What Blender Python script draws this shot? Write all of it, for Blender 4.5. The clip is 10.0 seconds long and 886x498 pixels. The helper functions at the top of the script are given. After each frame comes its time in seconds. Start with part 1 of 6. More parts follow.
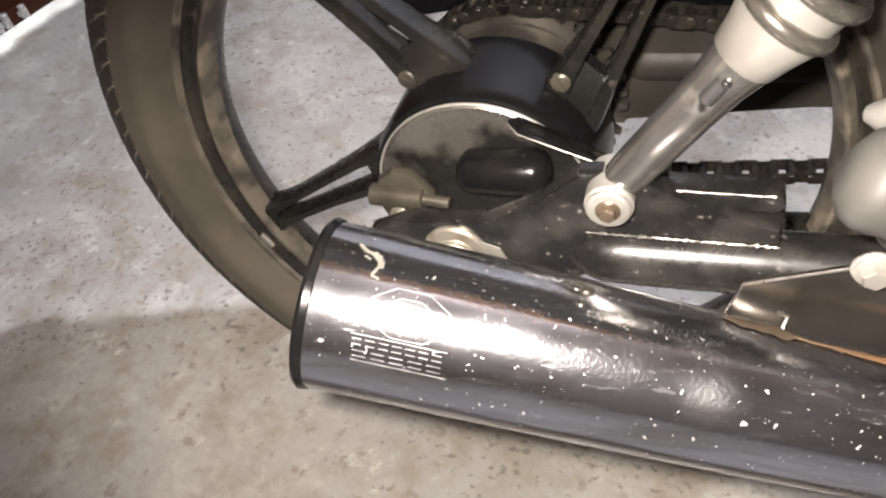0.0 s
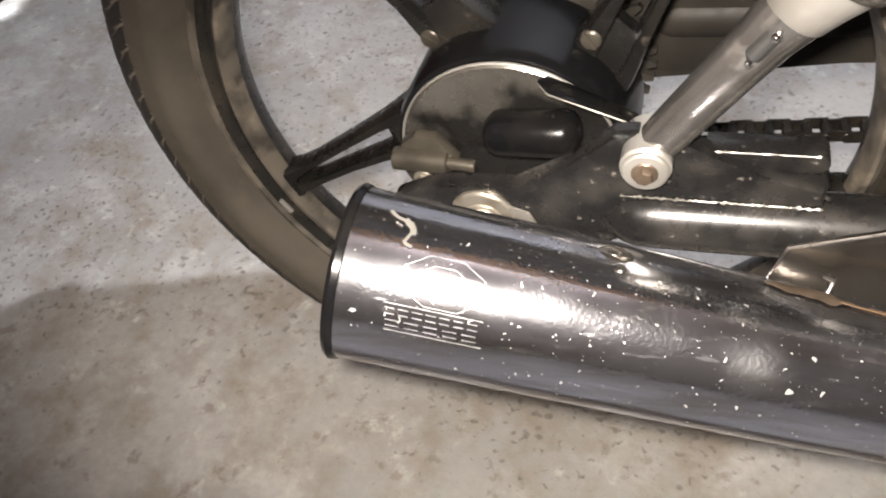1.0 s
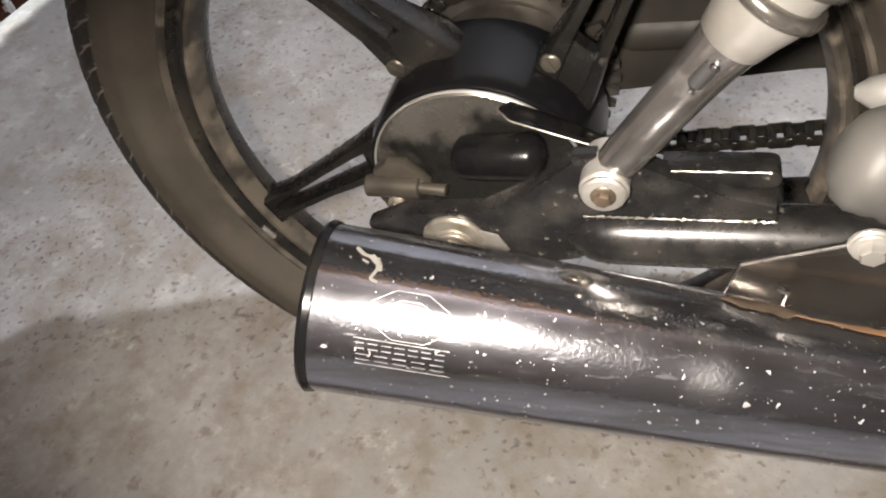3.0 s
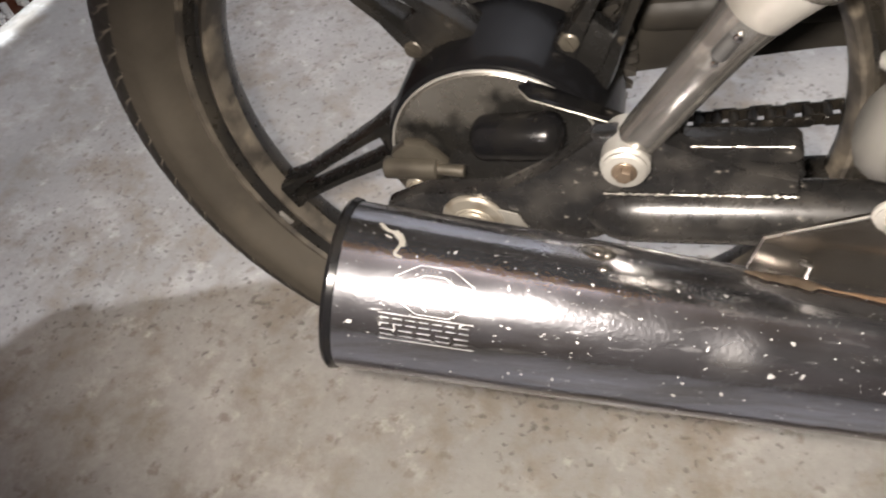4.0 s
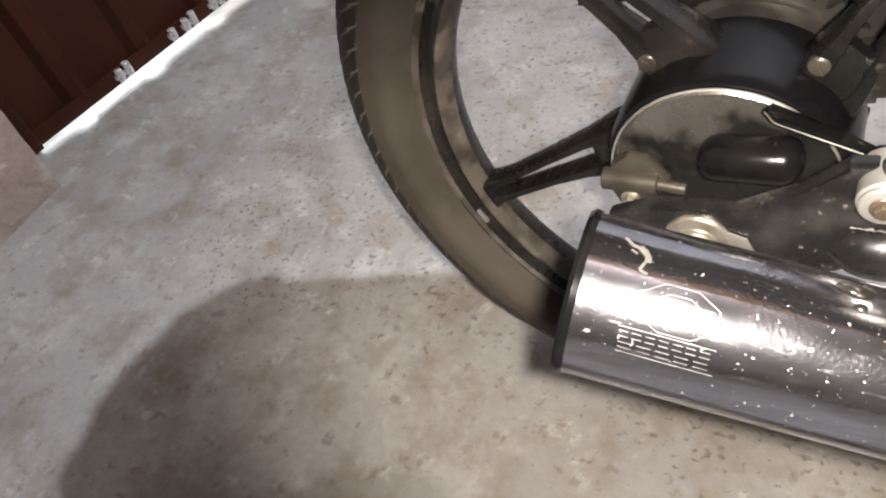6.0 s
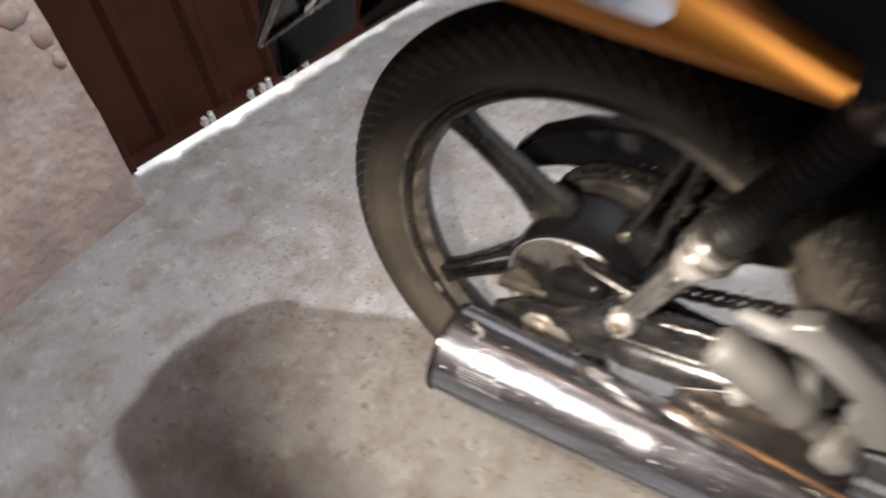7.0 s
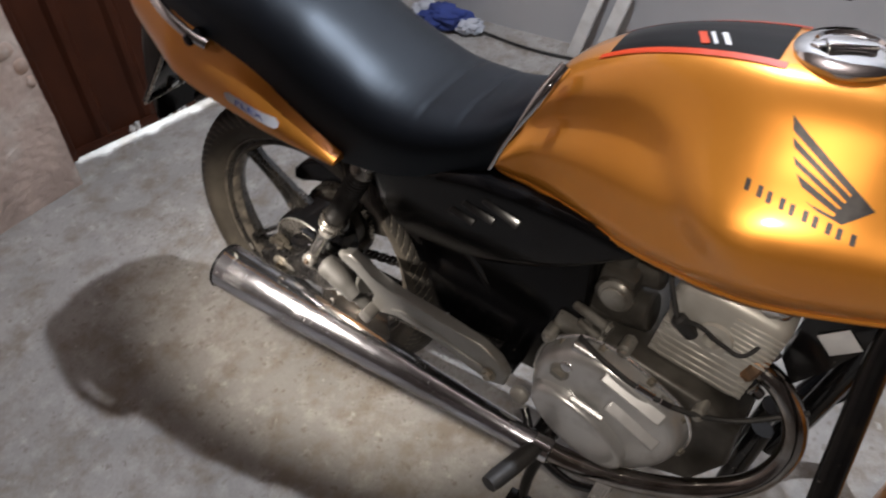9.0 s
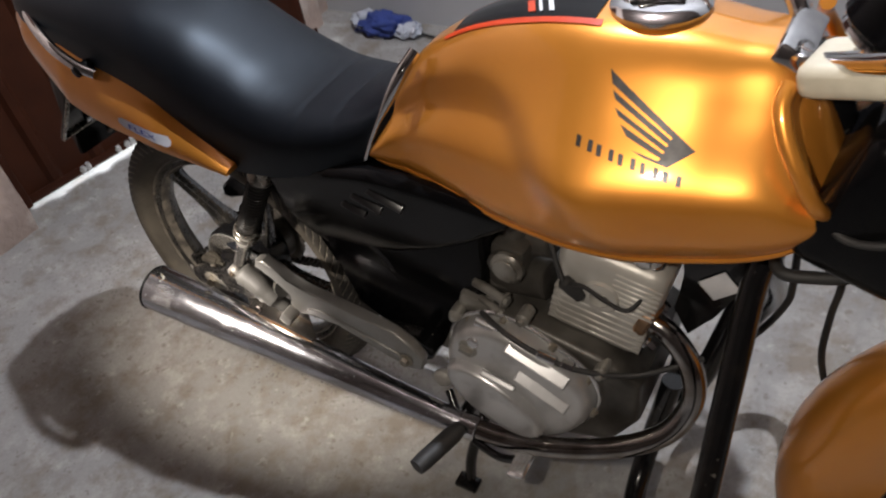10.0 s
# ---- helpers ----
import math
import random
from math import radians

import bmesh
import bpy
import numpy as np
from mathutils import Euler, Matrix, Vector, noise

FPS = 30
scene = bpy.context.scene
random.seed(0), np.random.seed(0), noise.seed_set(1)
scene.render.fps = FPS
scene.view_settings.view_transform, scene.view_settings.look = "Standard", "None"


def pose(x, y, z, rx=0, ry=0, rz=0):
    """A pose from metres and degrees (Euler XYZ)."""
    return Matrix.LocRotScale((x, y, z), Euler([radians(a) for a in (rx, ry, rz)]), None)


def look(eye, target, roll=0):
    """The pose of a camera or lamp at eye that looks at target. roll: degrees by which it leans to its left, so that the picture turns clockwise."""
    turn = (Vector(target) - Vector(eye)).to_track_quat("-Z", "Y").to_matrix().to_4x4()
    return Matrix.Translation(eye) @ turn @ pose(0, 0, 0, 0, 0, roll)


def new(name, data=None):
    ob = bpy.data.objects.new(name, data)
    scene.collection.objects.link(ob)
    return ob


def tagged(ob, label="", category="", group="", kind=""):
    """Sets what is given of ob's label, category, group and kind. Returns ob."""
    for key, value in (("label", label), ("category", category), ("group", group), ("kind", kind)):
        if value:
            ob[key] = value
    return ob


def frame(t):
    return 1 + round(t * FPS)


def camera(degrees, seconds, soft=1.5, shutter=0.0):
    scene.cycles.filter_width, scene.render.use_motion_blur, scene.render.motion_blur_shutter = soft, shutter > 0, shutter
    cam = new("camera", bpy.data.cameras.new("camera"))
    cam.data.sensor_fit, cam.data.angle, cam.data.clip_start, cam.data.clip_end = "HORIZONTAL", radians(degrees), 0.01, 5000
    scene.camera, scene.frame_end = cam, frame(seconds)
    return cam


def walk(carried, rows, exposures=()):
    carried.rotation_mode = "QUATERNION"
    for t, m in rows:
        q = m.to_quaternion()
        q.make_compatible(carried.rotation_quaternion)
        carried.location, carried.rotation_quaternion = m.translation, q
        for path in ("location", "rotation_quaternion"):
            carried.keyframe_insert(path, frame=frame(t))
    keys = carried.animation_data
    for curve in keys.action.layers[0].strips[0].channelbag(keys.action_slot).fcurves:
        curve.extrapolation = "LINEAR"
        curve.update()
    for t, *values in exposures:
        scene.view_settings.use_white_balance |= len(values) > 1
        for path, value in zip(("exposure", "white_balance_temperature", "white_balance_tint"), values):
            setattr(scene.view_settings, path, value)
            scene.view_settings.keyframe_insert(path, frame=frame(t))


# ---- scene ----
# ================= camera and walk =================
LENS, LEAN = 60.58, 1.33
PATH = [
    (0.0, (0.112, -0.402, 0.663), (-0.146, 0.237, -0.062), -8.57),
    (0.5, (0.102, -0.401, 0.660), (-0.151, 0.215, -0.086), -8.75),
    (1.0, (0.098, -0.397, 0.657), (-0.164, 0.203, -0.099), -10.27),
    (1.5, (0.099, -0.397, 0.661), (-0.178, 0.201, -0.091), -12.32),
    (2.0, (0.106, -0.394, 0.670), (-0.160, 0.199, -0.091), -13.05),
    (2.5, (0.113, -0.388, 0.671), (-0.152, 0.209, -0.086), -12.71),
    (2.7, (0.115, -0.386, 0.673), (-0.148, 0.213, -0.083), -13.13),
    (3.8, (0.114, -0.401, 0.675), (-0.143, 0.195, -0.086), -13.04),
    (4.0, (0.110, -0.398, 0.671), (-0.162, 0.192, -0.088), -14.46),
    (4.5, (0.105, -0.402, 0.668), (-0.214, 0.181, -0.079), -15.13),
    (5.0, (0.063, -0.414, 0.692), (-0.332, 0.119, -0.057), -17.67),
    (5.2, (0.056, -0.417, 0.690), (-0.376, 0.107, -0.044), -19.47),
    (6.3, (0.066, -0.415, 0.691), (-0.368, 0.119, -0.036), -19.43),
    (6.5, (0.070, -0.401, 0.703), (-0.342, 0.101, 0.010), -21.96),
    (6.6, (0.087, -0.406, 0.716), (-0.331, 0.112, 0.039), -21.62),
    (6.7, (0.109, -0.420, 0.754), (-0.319, 0.098, 0.082), -19.79),
    (6.8, (0.144, -0.433, 0.798), (-0.322, 0.067, 0.139), -18.92),
    (7.0, (0.269, -0.525, 0.921), (-0.216, 0.020, 0.238), -11.94),
    (7.1, (0.326, -0.540, 0.965), (-0.160, 0.007, 0.283), -10.35),
    (7.2, (0.388, -0.546, 1.009), (-0.087, 0.001, 0.320), -8.69),
    (7.3, (0.464, -0.624, 1.084), (0.004, -0.060, 0.398), -5.19),
    (7.4, (0.517, -0.650, 1.135), (0.084, -0.070, 0.445), -5.12),
    (7.5, (0.565, -0.630, 1.159), (0.113, -0.066, 0.467), -9.80),
    (7.6, (0.616, -0.635, 1.176), (0.147, -0.076, 0.492), -12.84),
    (8.0, (0.764, -0.767, 1.263), (0.312, -0.239, 0.543), -7.78),
    (8.5, (0.861, -0.767, 1.309), (0.379, -0.219, 0.625), -6.63),
    (9.0, (0.893, -0.778, 1.324), (0.454, -0.188, 0.647), -3.76),
    (9.5, (0.946, -0.735, 1.343), (0.515, -0.106, 0.696), -7.74),
    (9.8, (1.016, -0.707, 1.317), (0.576, -0.132, 0.627), -11.59),
    (10.0, (1.053, -0.727, 1.306), (0.601, -0.136, 0.638), -11.08),
]

cam = camera(LENS, 10.0, soft=2.0, shutter=0.5)
EXPOSURES = [(0.0, 1.52), (1.0, 1.28), (2.5, 1.10), (5.0, 1.24), (6.5, 1.36), (7.3, 1.40), (7.8, 1.26), (8.3, 1.12), (10.0, 0.93)]
walk(cam, [(t, look(eye, target, roll)) for t, eye, target, roll in PATH], EXPOSURES)

# ================= light =================
world = bpy.data.worlds.new("night")
scene.world = world
world.use_nodes = True
world.node_tree.nodes["Background"].inputs[0].default_value = (0.5, 0.6, 0.8, 1)
world.node_tree.nodes["Background"].inputs[1].default_value = 0.02


def lamp(name, kind, m, power, colour, size, cone=None, soft=0.8):
    d = bpy.data.lights.new(name, kind)
    d.energy, d.color, d.shadow_soft_size = power, colour, size
    if cone:
        d.spot_size, d.spot_blend = radians(cone), soft
    ob = new(name, d)
    ob.matrix_world = m
    return ob


# ceiling bulb beyond the motorcycle, and the phone's torch where it is held: low by the silencer, then high beside the tank
lamp("ceiling_bulb", "POINT", pose(0.50, 0.46, 2.5), 90, (0.87, 0.905, 1.0), 0.022)
lamp("torch_low", "SPOT", look((0.086, -0.404, 0.688), (0.020, 0.07, 0.05)) @ Matrix.Diagonal((1.62, 1.0, 1.0, 1.0)), 15.2, (1.0, 0.895, 0.80), 0.011, 64, 0.80)
lamp("torch_high", "SPOT", look((0.945, -0.765, 1.345), (0.97, -0.10, 0.40)), 9.6, (1.0, 0.89, 0.78), 0.010, 70, 0.5)

# added unseen lamp, low outside: its light brightens the floor strip under the gate
lamp("under_gate_lamp", "POINT", pose(-1.80, 0.75, 0.17), 105, (0.9, 0.95, 1.0), 0.05)

# ================= materials =================


def mat(name, base, rough=0.5, metal=0.0, second=None, scale=20.0, mix=(0.4, 0.65), grain=150.0, bump=0.0, depth=0.001,
        coat=0.0, rough_var=0.15, third=None, third_scale=6.0, third_at=(0.55, 0.7), spec=0.5, lean_to=None):
    """Principled surface: base blends into second by noise, third lies over it in larger patches; grain varies gloss and relief."""
    m = bpy.data.materials.new(name)
    m.use_nodes = True
    n, l = m.node_tree.nodes, m.node_tree.links
    b = n["Principled BSDF"]
    b.inputs["Metallic"].default_value = metal
    b.inputs["Coat Weight"].default_value = coat
    b.inputs["Coat Roughness"].default_value = 0.08
    b.inputs["Specular IOR Level"].default_value = spec
    tc = n.new("ShaderNodeTexCoord")

    def noise_of(sc, detail=5):
        t = n.new("ShaderNodeTexNoise")
        t.inputs["Scale"].default_value, t.inputs["Detail"].default_value = sc, detail
        l.new(tc.outputs["Object"], t.inputs["Vector"])
        return t.outputs["Fac"]

    def ramp(src, a, c):
        r = n.new("ShaderNodeMapRange")
        r.inputs[1].default_value, r.inputs[2].default_value = a, c
        l.new(src, r.inputs[0])
        return r.outputs[0]

    def blend(fac, a, c):
        x = n.new("ShaderNodeMix")
        x.data_type = "RGBA"
        l.new(fac, x.inputs[0])
        for k, v in ((6, a), (7, c)):
            if hasattr(v, "links"):
                l.new(v, x.inputs[k])
            else:
                x.inputs[k].default_value = (*v, 1)
        return x.outputs[2]

    col = blend(ramp(noise_of(scale), *mix), base, second or [c * 0.72 for c in base])
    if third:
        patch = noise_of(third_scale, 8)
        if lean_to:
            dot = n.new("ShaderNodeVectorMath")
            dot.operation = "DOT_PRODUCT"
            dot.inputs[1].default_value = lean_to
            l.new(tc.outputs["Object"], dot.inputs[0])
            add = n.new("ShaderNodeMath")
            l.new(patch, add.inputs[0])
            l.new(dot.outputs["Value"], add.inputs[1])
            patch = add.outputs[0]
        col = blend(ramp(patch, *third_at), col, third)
    l.new(col, b.inputs["Base Color"])
    g = noise_of(grain, 3)
    r = n.new("ShaderNodeMapRange")
    r.inputs[3].default_value, r.inputs[4].default_value = max(0.02, rough - rough_var), min(1, rough + rough_var)
    l.new(g, r.inputs[0])
    l.new(r.outputs[0], b.inputs["Roughness"])
    if bump:
        u = n.new("ShaderNodeBump")
        u.inputs["Strength"].default_value, u.inputs["Distance"].default_value = bump, depth
        l.new(g, u.inputs["Height"])
        l.new(u.outputs[0], b.inputs["Normal"])
    return m


def floor_material():
    """Rough cement: pale grey with brown-grey patches, dark pits crowded in some zones, and a trowelled relief."""
    m = bpy.data.materials.new("cement_floor")
    m.use_nodes = True
    n, l = m.node_tree.nodes, m.node_tree.links
    b = n["Principled BSDF"]
    tc = n.new("ShaderNodeTexCoord")

    def node(kind, **inputs):
        x = n.new(kind)
        for k, v in inputs.items():
            x.inputs[k].default_value = v
        return x

    def noise_of(sc, detail=6, rough=0.55):
        t = node("ShaderNodeTexNoise", Scale=sc, Detail=detail, Roughness=rough)
        l.new(tc.outputs["Object"], t.inputs["Vector"])
        return t.outputs["Fac"]

    def rng(src, a, c, lo=0.0, hi=1.0):
        r = n.new("ShaderNodeMapRange")
        for k, v in enumerate((a, c, lo, hi)):
            r.inputs[k + 1].default_value = v
        l.new(src, r.inputs[0])
        return r.outputs[0]

    def mul(a, c):
        x = n.new("ShaderNodeMath")
        x.operation = "MULTIPLY"
        l.new(a, x.inputs[0])
        l.new(c, x.inputs[1])
        return x.outputs[0]

    def blend(fac, a, c):
        x = n.new("ShaderNodeMix")
        x.data_type = "RGBA"
        l.new(fac, x.inputs[0])
        for k, v in ((6, a), (7, c)):
            if hasattr(v, "links"):
                l.new(v, x.inputs[k])
            else:
                x.inputs[k].default_value = (*v, 1)
        return x.outputs[2]

    big, mid, fine = noise_of(2.2, 4), noise_of(14, 8, 0.6), noise_of(120, 4)
    col = blend(rng(big, 0.38, 0.62), (0.385, 0.37, 0.35), (0.30, 0.29, 0.275))
    col = blend(rng(mid, 0.5, 0.72), col, (0.46, 0.445, 0.42))
    col = blend(rng(noise_of(8, 9, 0.70), 0.47, 0.63, 0.0, 0.9), col, (0.225, 0.190, 0.15))
    col = blend(rng(noise_of(24, 9, 0.66), 0.60, 0.70, 0.0, 0.75), col, (0.55, 0.53, 0.49))
    col = blend(rng(noise_of(46, 5, 0.6), 0.60, 0.68, 0.0, 0.6), col, (0.175, 0.145, 0.115))
    col = blend(rng(fine, 0.3, 0.75, 0.0, 0.35), col, (0.22, 0.21, 0.195))
    # pits: small angular hollows, crowded where the mask is high
    fleck = noise_of(150, 0.6, 0.5)
    speck = noise_of(75, 1.2, 0.55)
    pos = n.new("ShaderNodeSeparateXYZ")
    l.new(tc.outputs["Object"], pos.inputs[0])

    def edge(axis, amount, a, c):
        x = n.new("ShaderNodeMath")
        x.operation = "MULTIPLY_ADD"
        l.new(noise_of(4.5, 6), x.inputs[0])
        x.inputs[1].default_value = amount
        l.new(pos.outputs[axis], x.inputs[2])
        return rng(x.outputs[0], a, c)

    # the worn, pitted patch lies behind and beside the rear wheel
    worn = mul(mul(edge(1, 0.5, 0.08, 0.24), edge(0, 0.5, -0.62, -0.42)), edge(0, 0.5, 0.72, 0.52))
    mask = n.new("ShaderNodeMath")
    mask.operation = "MAXIMUM"
    l.new(mul(worn, rng(noise_of(7.0, 3), 0.30, 0.50, 0.35, 1.0)), mask.inputs[0])
    l.new(rng(noise_of(5.0, 5), 0.50, 0.72, 0.0, 0.16), mask.inputs[1])
    mask = mask.outputs[0]
    def madd(a, c, d):
        x = n.new("ShaderNodeMath")
        x.operation = "MULTIPLY_ADD"
        l.new(a, x.inputs[0])
        x.inputs[1].default_value = c
        l.new(d, x.inputs[2])
        return x.outputs[0]

    p = n.new("ShaderNodeMath")
    p.operation = "MAXIMUM"
    l.new(rng(madd(mask, 0.150, fleck), 0.765, 0.930), p.inputs[0])
    l.new(rng(madd(mask, 0.090, speck), 0.755, 0.890), p.inputs[1])
    pit = p.outputs[0]
    col = blend(rng(pit, 0, 1, 0, 0.66), col, (0.115, 0.103, 0.092))
    l.new(col, b.inputs["Base Color"])
    b.inputs["Roughness"].default_value = 0.78
    b.inputs["Specular IOR Level"].default_value = 0.3
    h = n.new("ShaderNodeMath")
    h.operation = "SUBTRACT"
    l.new(mid, h.inputs[0])
    l.new(rng(pit, 0, 1, 0, 0.35), h.inputs[1])
    u = n.new("ShaderNodeBump")
    u.inputs["Strength"].default_value, u.inputs["Distance"].default_value = 0.60, 0.006
    l.new(h.outputs[0], u.inputs["Height"])
    l.new(u.outputs[0], b.inputs["Normal"])
    return m


def chrome_material(name, base, rough, spots):
    """Chrome with dull mineral spots, fine scratches and smears."""
    m = mat(name, base, rough, 1.0, [c * 0.8 for c in base], 9.0, (0.4, 0.7), 60.0, 0.02, 0.0004, rough_var=0.05)
    n, l = m.node_tree.nodes, m.node_tree.links
    b = n["Principled BSDF"]
    tc = n.new("ShaderNodeTexCoord")
    old_c = b.inputs["Base Color"].links[0].from_socket
    old_r = b.inputs["Roughness"].links[0].from_socket
    wv = n.new("ShaderNodeTexNoise")
    wv.inputs["Scale"].default_value = 150.0
    l.new(tc.outputs["Object"], wv.inputs["Vector"])
    warp = n.new("ShaderNodeMixRGB")
    warp.inputs[0].default_value = 0.008
    l.new(tc.outputs["Object"], warp.inputs[1])
    l.new(wv.outputs["Color"], warp.inputs[2])
    lm = n.new("ShaderNodeMapping")
    lm.inputs["Rotation"].default_value = (0.0, 0.21, -0.08)
    lm.inputs["Scale"].default_value = (5.0, 95.0, 95.0)
    l.new(tc.outputs["Object"], lm.inputs["Vector"])
    band = n.new("ShaderNodeTexNoise")
    band.inputs["Scale"].default_value, band.inputs["Detail"].default_value = 1.0, 5.0
    l.new(lm.outputs[0], band.inputs["Vector"])
    bf = n.new("ShaderNodeMapRange")
    bf.inputs[1].default_value, bf.inputs[2].default_value, bf.inputs[4].default_value = 0.46, 0.66, 0.75
    l.new(band.outputs["Fac"], bf.inputs[0])
    bc = n.new("ShaderNodeMix")
    bc.data_type = "RGBA"
    l.new(bf.outputs[0], bc.inputs[0])
    l.new(old_c, bc.inputs[6])
    bc.inputs[7].default_value = (0.36, 0.335, 0.30, 1)
    old_c = bc.outputs[2]
    layers = []
    for sc, share in ((95.0, spots * 0.45), (210.0, spots * 1.25), (430.0, spots * 1.3)):
        v = n.new("ShaderNodeTexVoronoi")
        v.inputs["Scale"].default_value = sc
        l.new(warp.outputs[0], v.inputs["Vector"])
        sep = n.new("ShaderNodeSeparateColor")
        l.new(v.outputs["Color"], sep.inputs[0])
        size = n.new("ShaderNodeMapRange")
        size.inputs[1].default_value, size.inputs[2].default_value = 1.0 - share, 1.0
        size.inputs[3].default_value, size.inputs[4].default_value = 0.0, 0.165
        l.new(sep.outputs[1], size.inputs[0])
        less = n.new("ShaderNodeMath")
        less.operation = "LESS_THAN"
        l.new(v.outputs["Distance"], less.inputs[0])
        l.new(size.outputs[0], less.inputs[1])
        layers.append(less.outputs[0])
    s0 = n.new("ShaderNodeMath")
    s0.operation = "MAXIMUM"
    l.new(layers[0], s0.inputs[0])
    l.new(layers[1], s0.inputs[1])
    s1 = n.new("ShaderNodeMath")
    s1.operation = "MAXIMUM"
    l.new(s0.outputs[0], s1.inputs[0])
    l.new(layers[2], s1.inputs[1])
    s = n.new("ShaderNodeMath")
    s.operation = "MULTIPLY"
    s.inputs[1].default_value = 0.72
    l.new(s1.outputs[0], s.inputs[0])
    # one large rubbed patch
    far = n.new("ShaderNodeVectorMath")
    far.operation = "DISTANCE"
    l.new(warp.outputs[0], far.inputs[0])
    far.inputs[1].default_value = (0.1505, -0.2126, 0.3644)
    rub = n.new("ShaderNodeMapRange")
    rub.inputs[1].default_value, rub.inputs[2].default_value, rub.inputs[4].default_value = 0.020, 0.002, 0.55
    l.new(far.outputs["Value"], rub.inputs[0])
    # long fine scratches
    mp = n.new("ShaderNodeMapping")
    mp.inputs["Rotation"].default_value = (0.3, 0.25, 0.0)
    mp.inputs["Scale"].default_value = (9.0, 300.0, 300.0)
    l.new(tc.outputs["Object"], mp.inputs["Vector"])
    sc_n = n.new("ShaderNodeTexNoise")
    sc_n.inputs["Scale"].default_value = 1.0
    l.new(mp.outputs[0], sc_n.inputs["Vector"])
    scr = n.new("ShaderNodeMapRange")
    scr.inputs[1].default_value, scr.inputs[2].default_value, scr.inputs[4].default_value = 0.58, 0.70, 0.35
    l.new(sc_n.outputs["Fac"], scr.inputs[0])
    smear = n.new("ShaderNodeTexNoise")
    smear.inputs["Scale"].default_value, smear.inputs["Detail"].default_value = 16.0, 8.0
    l.new(tc.outputs["Object"], smear.inputs["Vector"])
    sm = n.new("ShaderNodeMapRange")
    sm.inputs[1].default_value, sm.inputs[2].default_value, sm.inputs[3].default_value, sm.inputs[4].default_value = 0.50, 0.82, 0.02, 0.34
    l.new(smear.outputs["Fac"], sm.inputs[0])
    top = n.new("ShaderNodeMath")
    top.operation = "MAXIMUM"
    l.new(s.outputs[0], top.inputs[0])
    smr = n.new("ShaderNodeMath")
    smr.operation = "MAXIMUM"
    l.new(sm.outputs[0], smr.inputs[0])
    l.new(rub.outputs[0], smr.inputs[1])
    sms = n.new("ShaderNodeMath")
    sms.operation = "MAXIMUM"
    l.new(smr.outputs[0], sms.inputs[0])
    l.new(scr.outputs[0], sms.inputs[1])
    l.new(sms.outputs[0], top.inputs[1])
    c = n.new("ShaderNodeMix")
    c.data_type = "RGBA"
    l.new(top.outputs[0], c.inputs[0])
    l.new(old_c, c.inputs[6])
    c.inputs[7].default_value = (0.42, 0.41, 0.385, 1)
    l.new(c.outputs[2], b.inputs["Base Color"])
    r = n.new("ShaderNodeMix")
    l.new(top.outputs[0], r.inputs[0])
    l.new(old_r, r.inputs[2])
    r.inputs[3].default_value = 0.55
    l.new(r.outputs[0], b.inputs["Roughness"])
    mt = n.new("ShaderNodeMapRange")
    mt.inputs[3].default_value, mt.inputs[4].default_value = 0.985, 0.30
    l.new(s.outputs[0], mt.inputs[0])
    l.new(mt.outputs[0], b.inputs["Metallic"])
    # scuffed skin: a fine hammered relief in patches, and a hazy second gloss over the sharp one
    pim = n.new("ShaderNodeTexNoise")
    pim.inputs["Scale"].default_value, pim.inputs["Detail"].default_value = 520.0, 2.0
    l.new(tc.outputs["Object"], pim.inputs["Vector"])
    zone = n.new("ShaderNodeTexNoise")
    zone.inputs["Scale"].default_value, zone.inputs["Detail"].default_value = 30.0, 4.0
    l.new(tc.outputs["Object"], zone.inputs["Vector"])
    zr = n.new("ShaderNodeMapRange")
    zr.inputs[1].default_value, zr.inputs[2].default_value, zr.inputs[3].default_value = 0.38, 0.62, 0.10
    l.new(zone.outputs["Fac"], zr.inputs[0])
    hm = n.new("ShaderNodeMath")
    hm.operation = "MULTIPLY"
    l.new(pim.outputs["Fac"], hm.inputs[0])
    l.new(zr.outputs[0], hm.inputs[1])
    u = n.new("ShaderNodeBump")
    u.inputs["Strength"].default_value, u.inputs["Distance"].default_value = 1.0, 0.00017
    l.new(hm.outputs[0], u.inputs["Height"])
    l.new(u.outputs[0], b.inputs["Normal"])
    haze = n.new("ShaderNodeBsdfGlossy")
    haze.inputs["Color"].default_value = (0.56, 0.56, 0.60, 1)
    haze.inputs["Roughness"].default_value = 0.27
    l.new(u.outputs[0], haze.inputs["Normal"])
    hz = n.new("ShaderNodeMapRange")
    hz.inputs[1].default_value, hz.inputs[2].default_value, hz.inputs[3].default_value, hz.inputs[4].default_value = 0.35, 0.65, 0.07, 0.22
    l.new(zone.outputs["Fac"], hz.inputs[0])
    ms = n.new("ShaderNodeMixShader")
    l.new(hz.outputs[0], ms.inputs[0])
    l.new(b.outputs[0], ms.inputs[1])
    l.new(haze.outputs[0], ms.inputs[2])
    l.new(ms.outputs[0], n["Material Output"].inputs["Surface"])
    return m


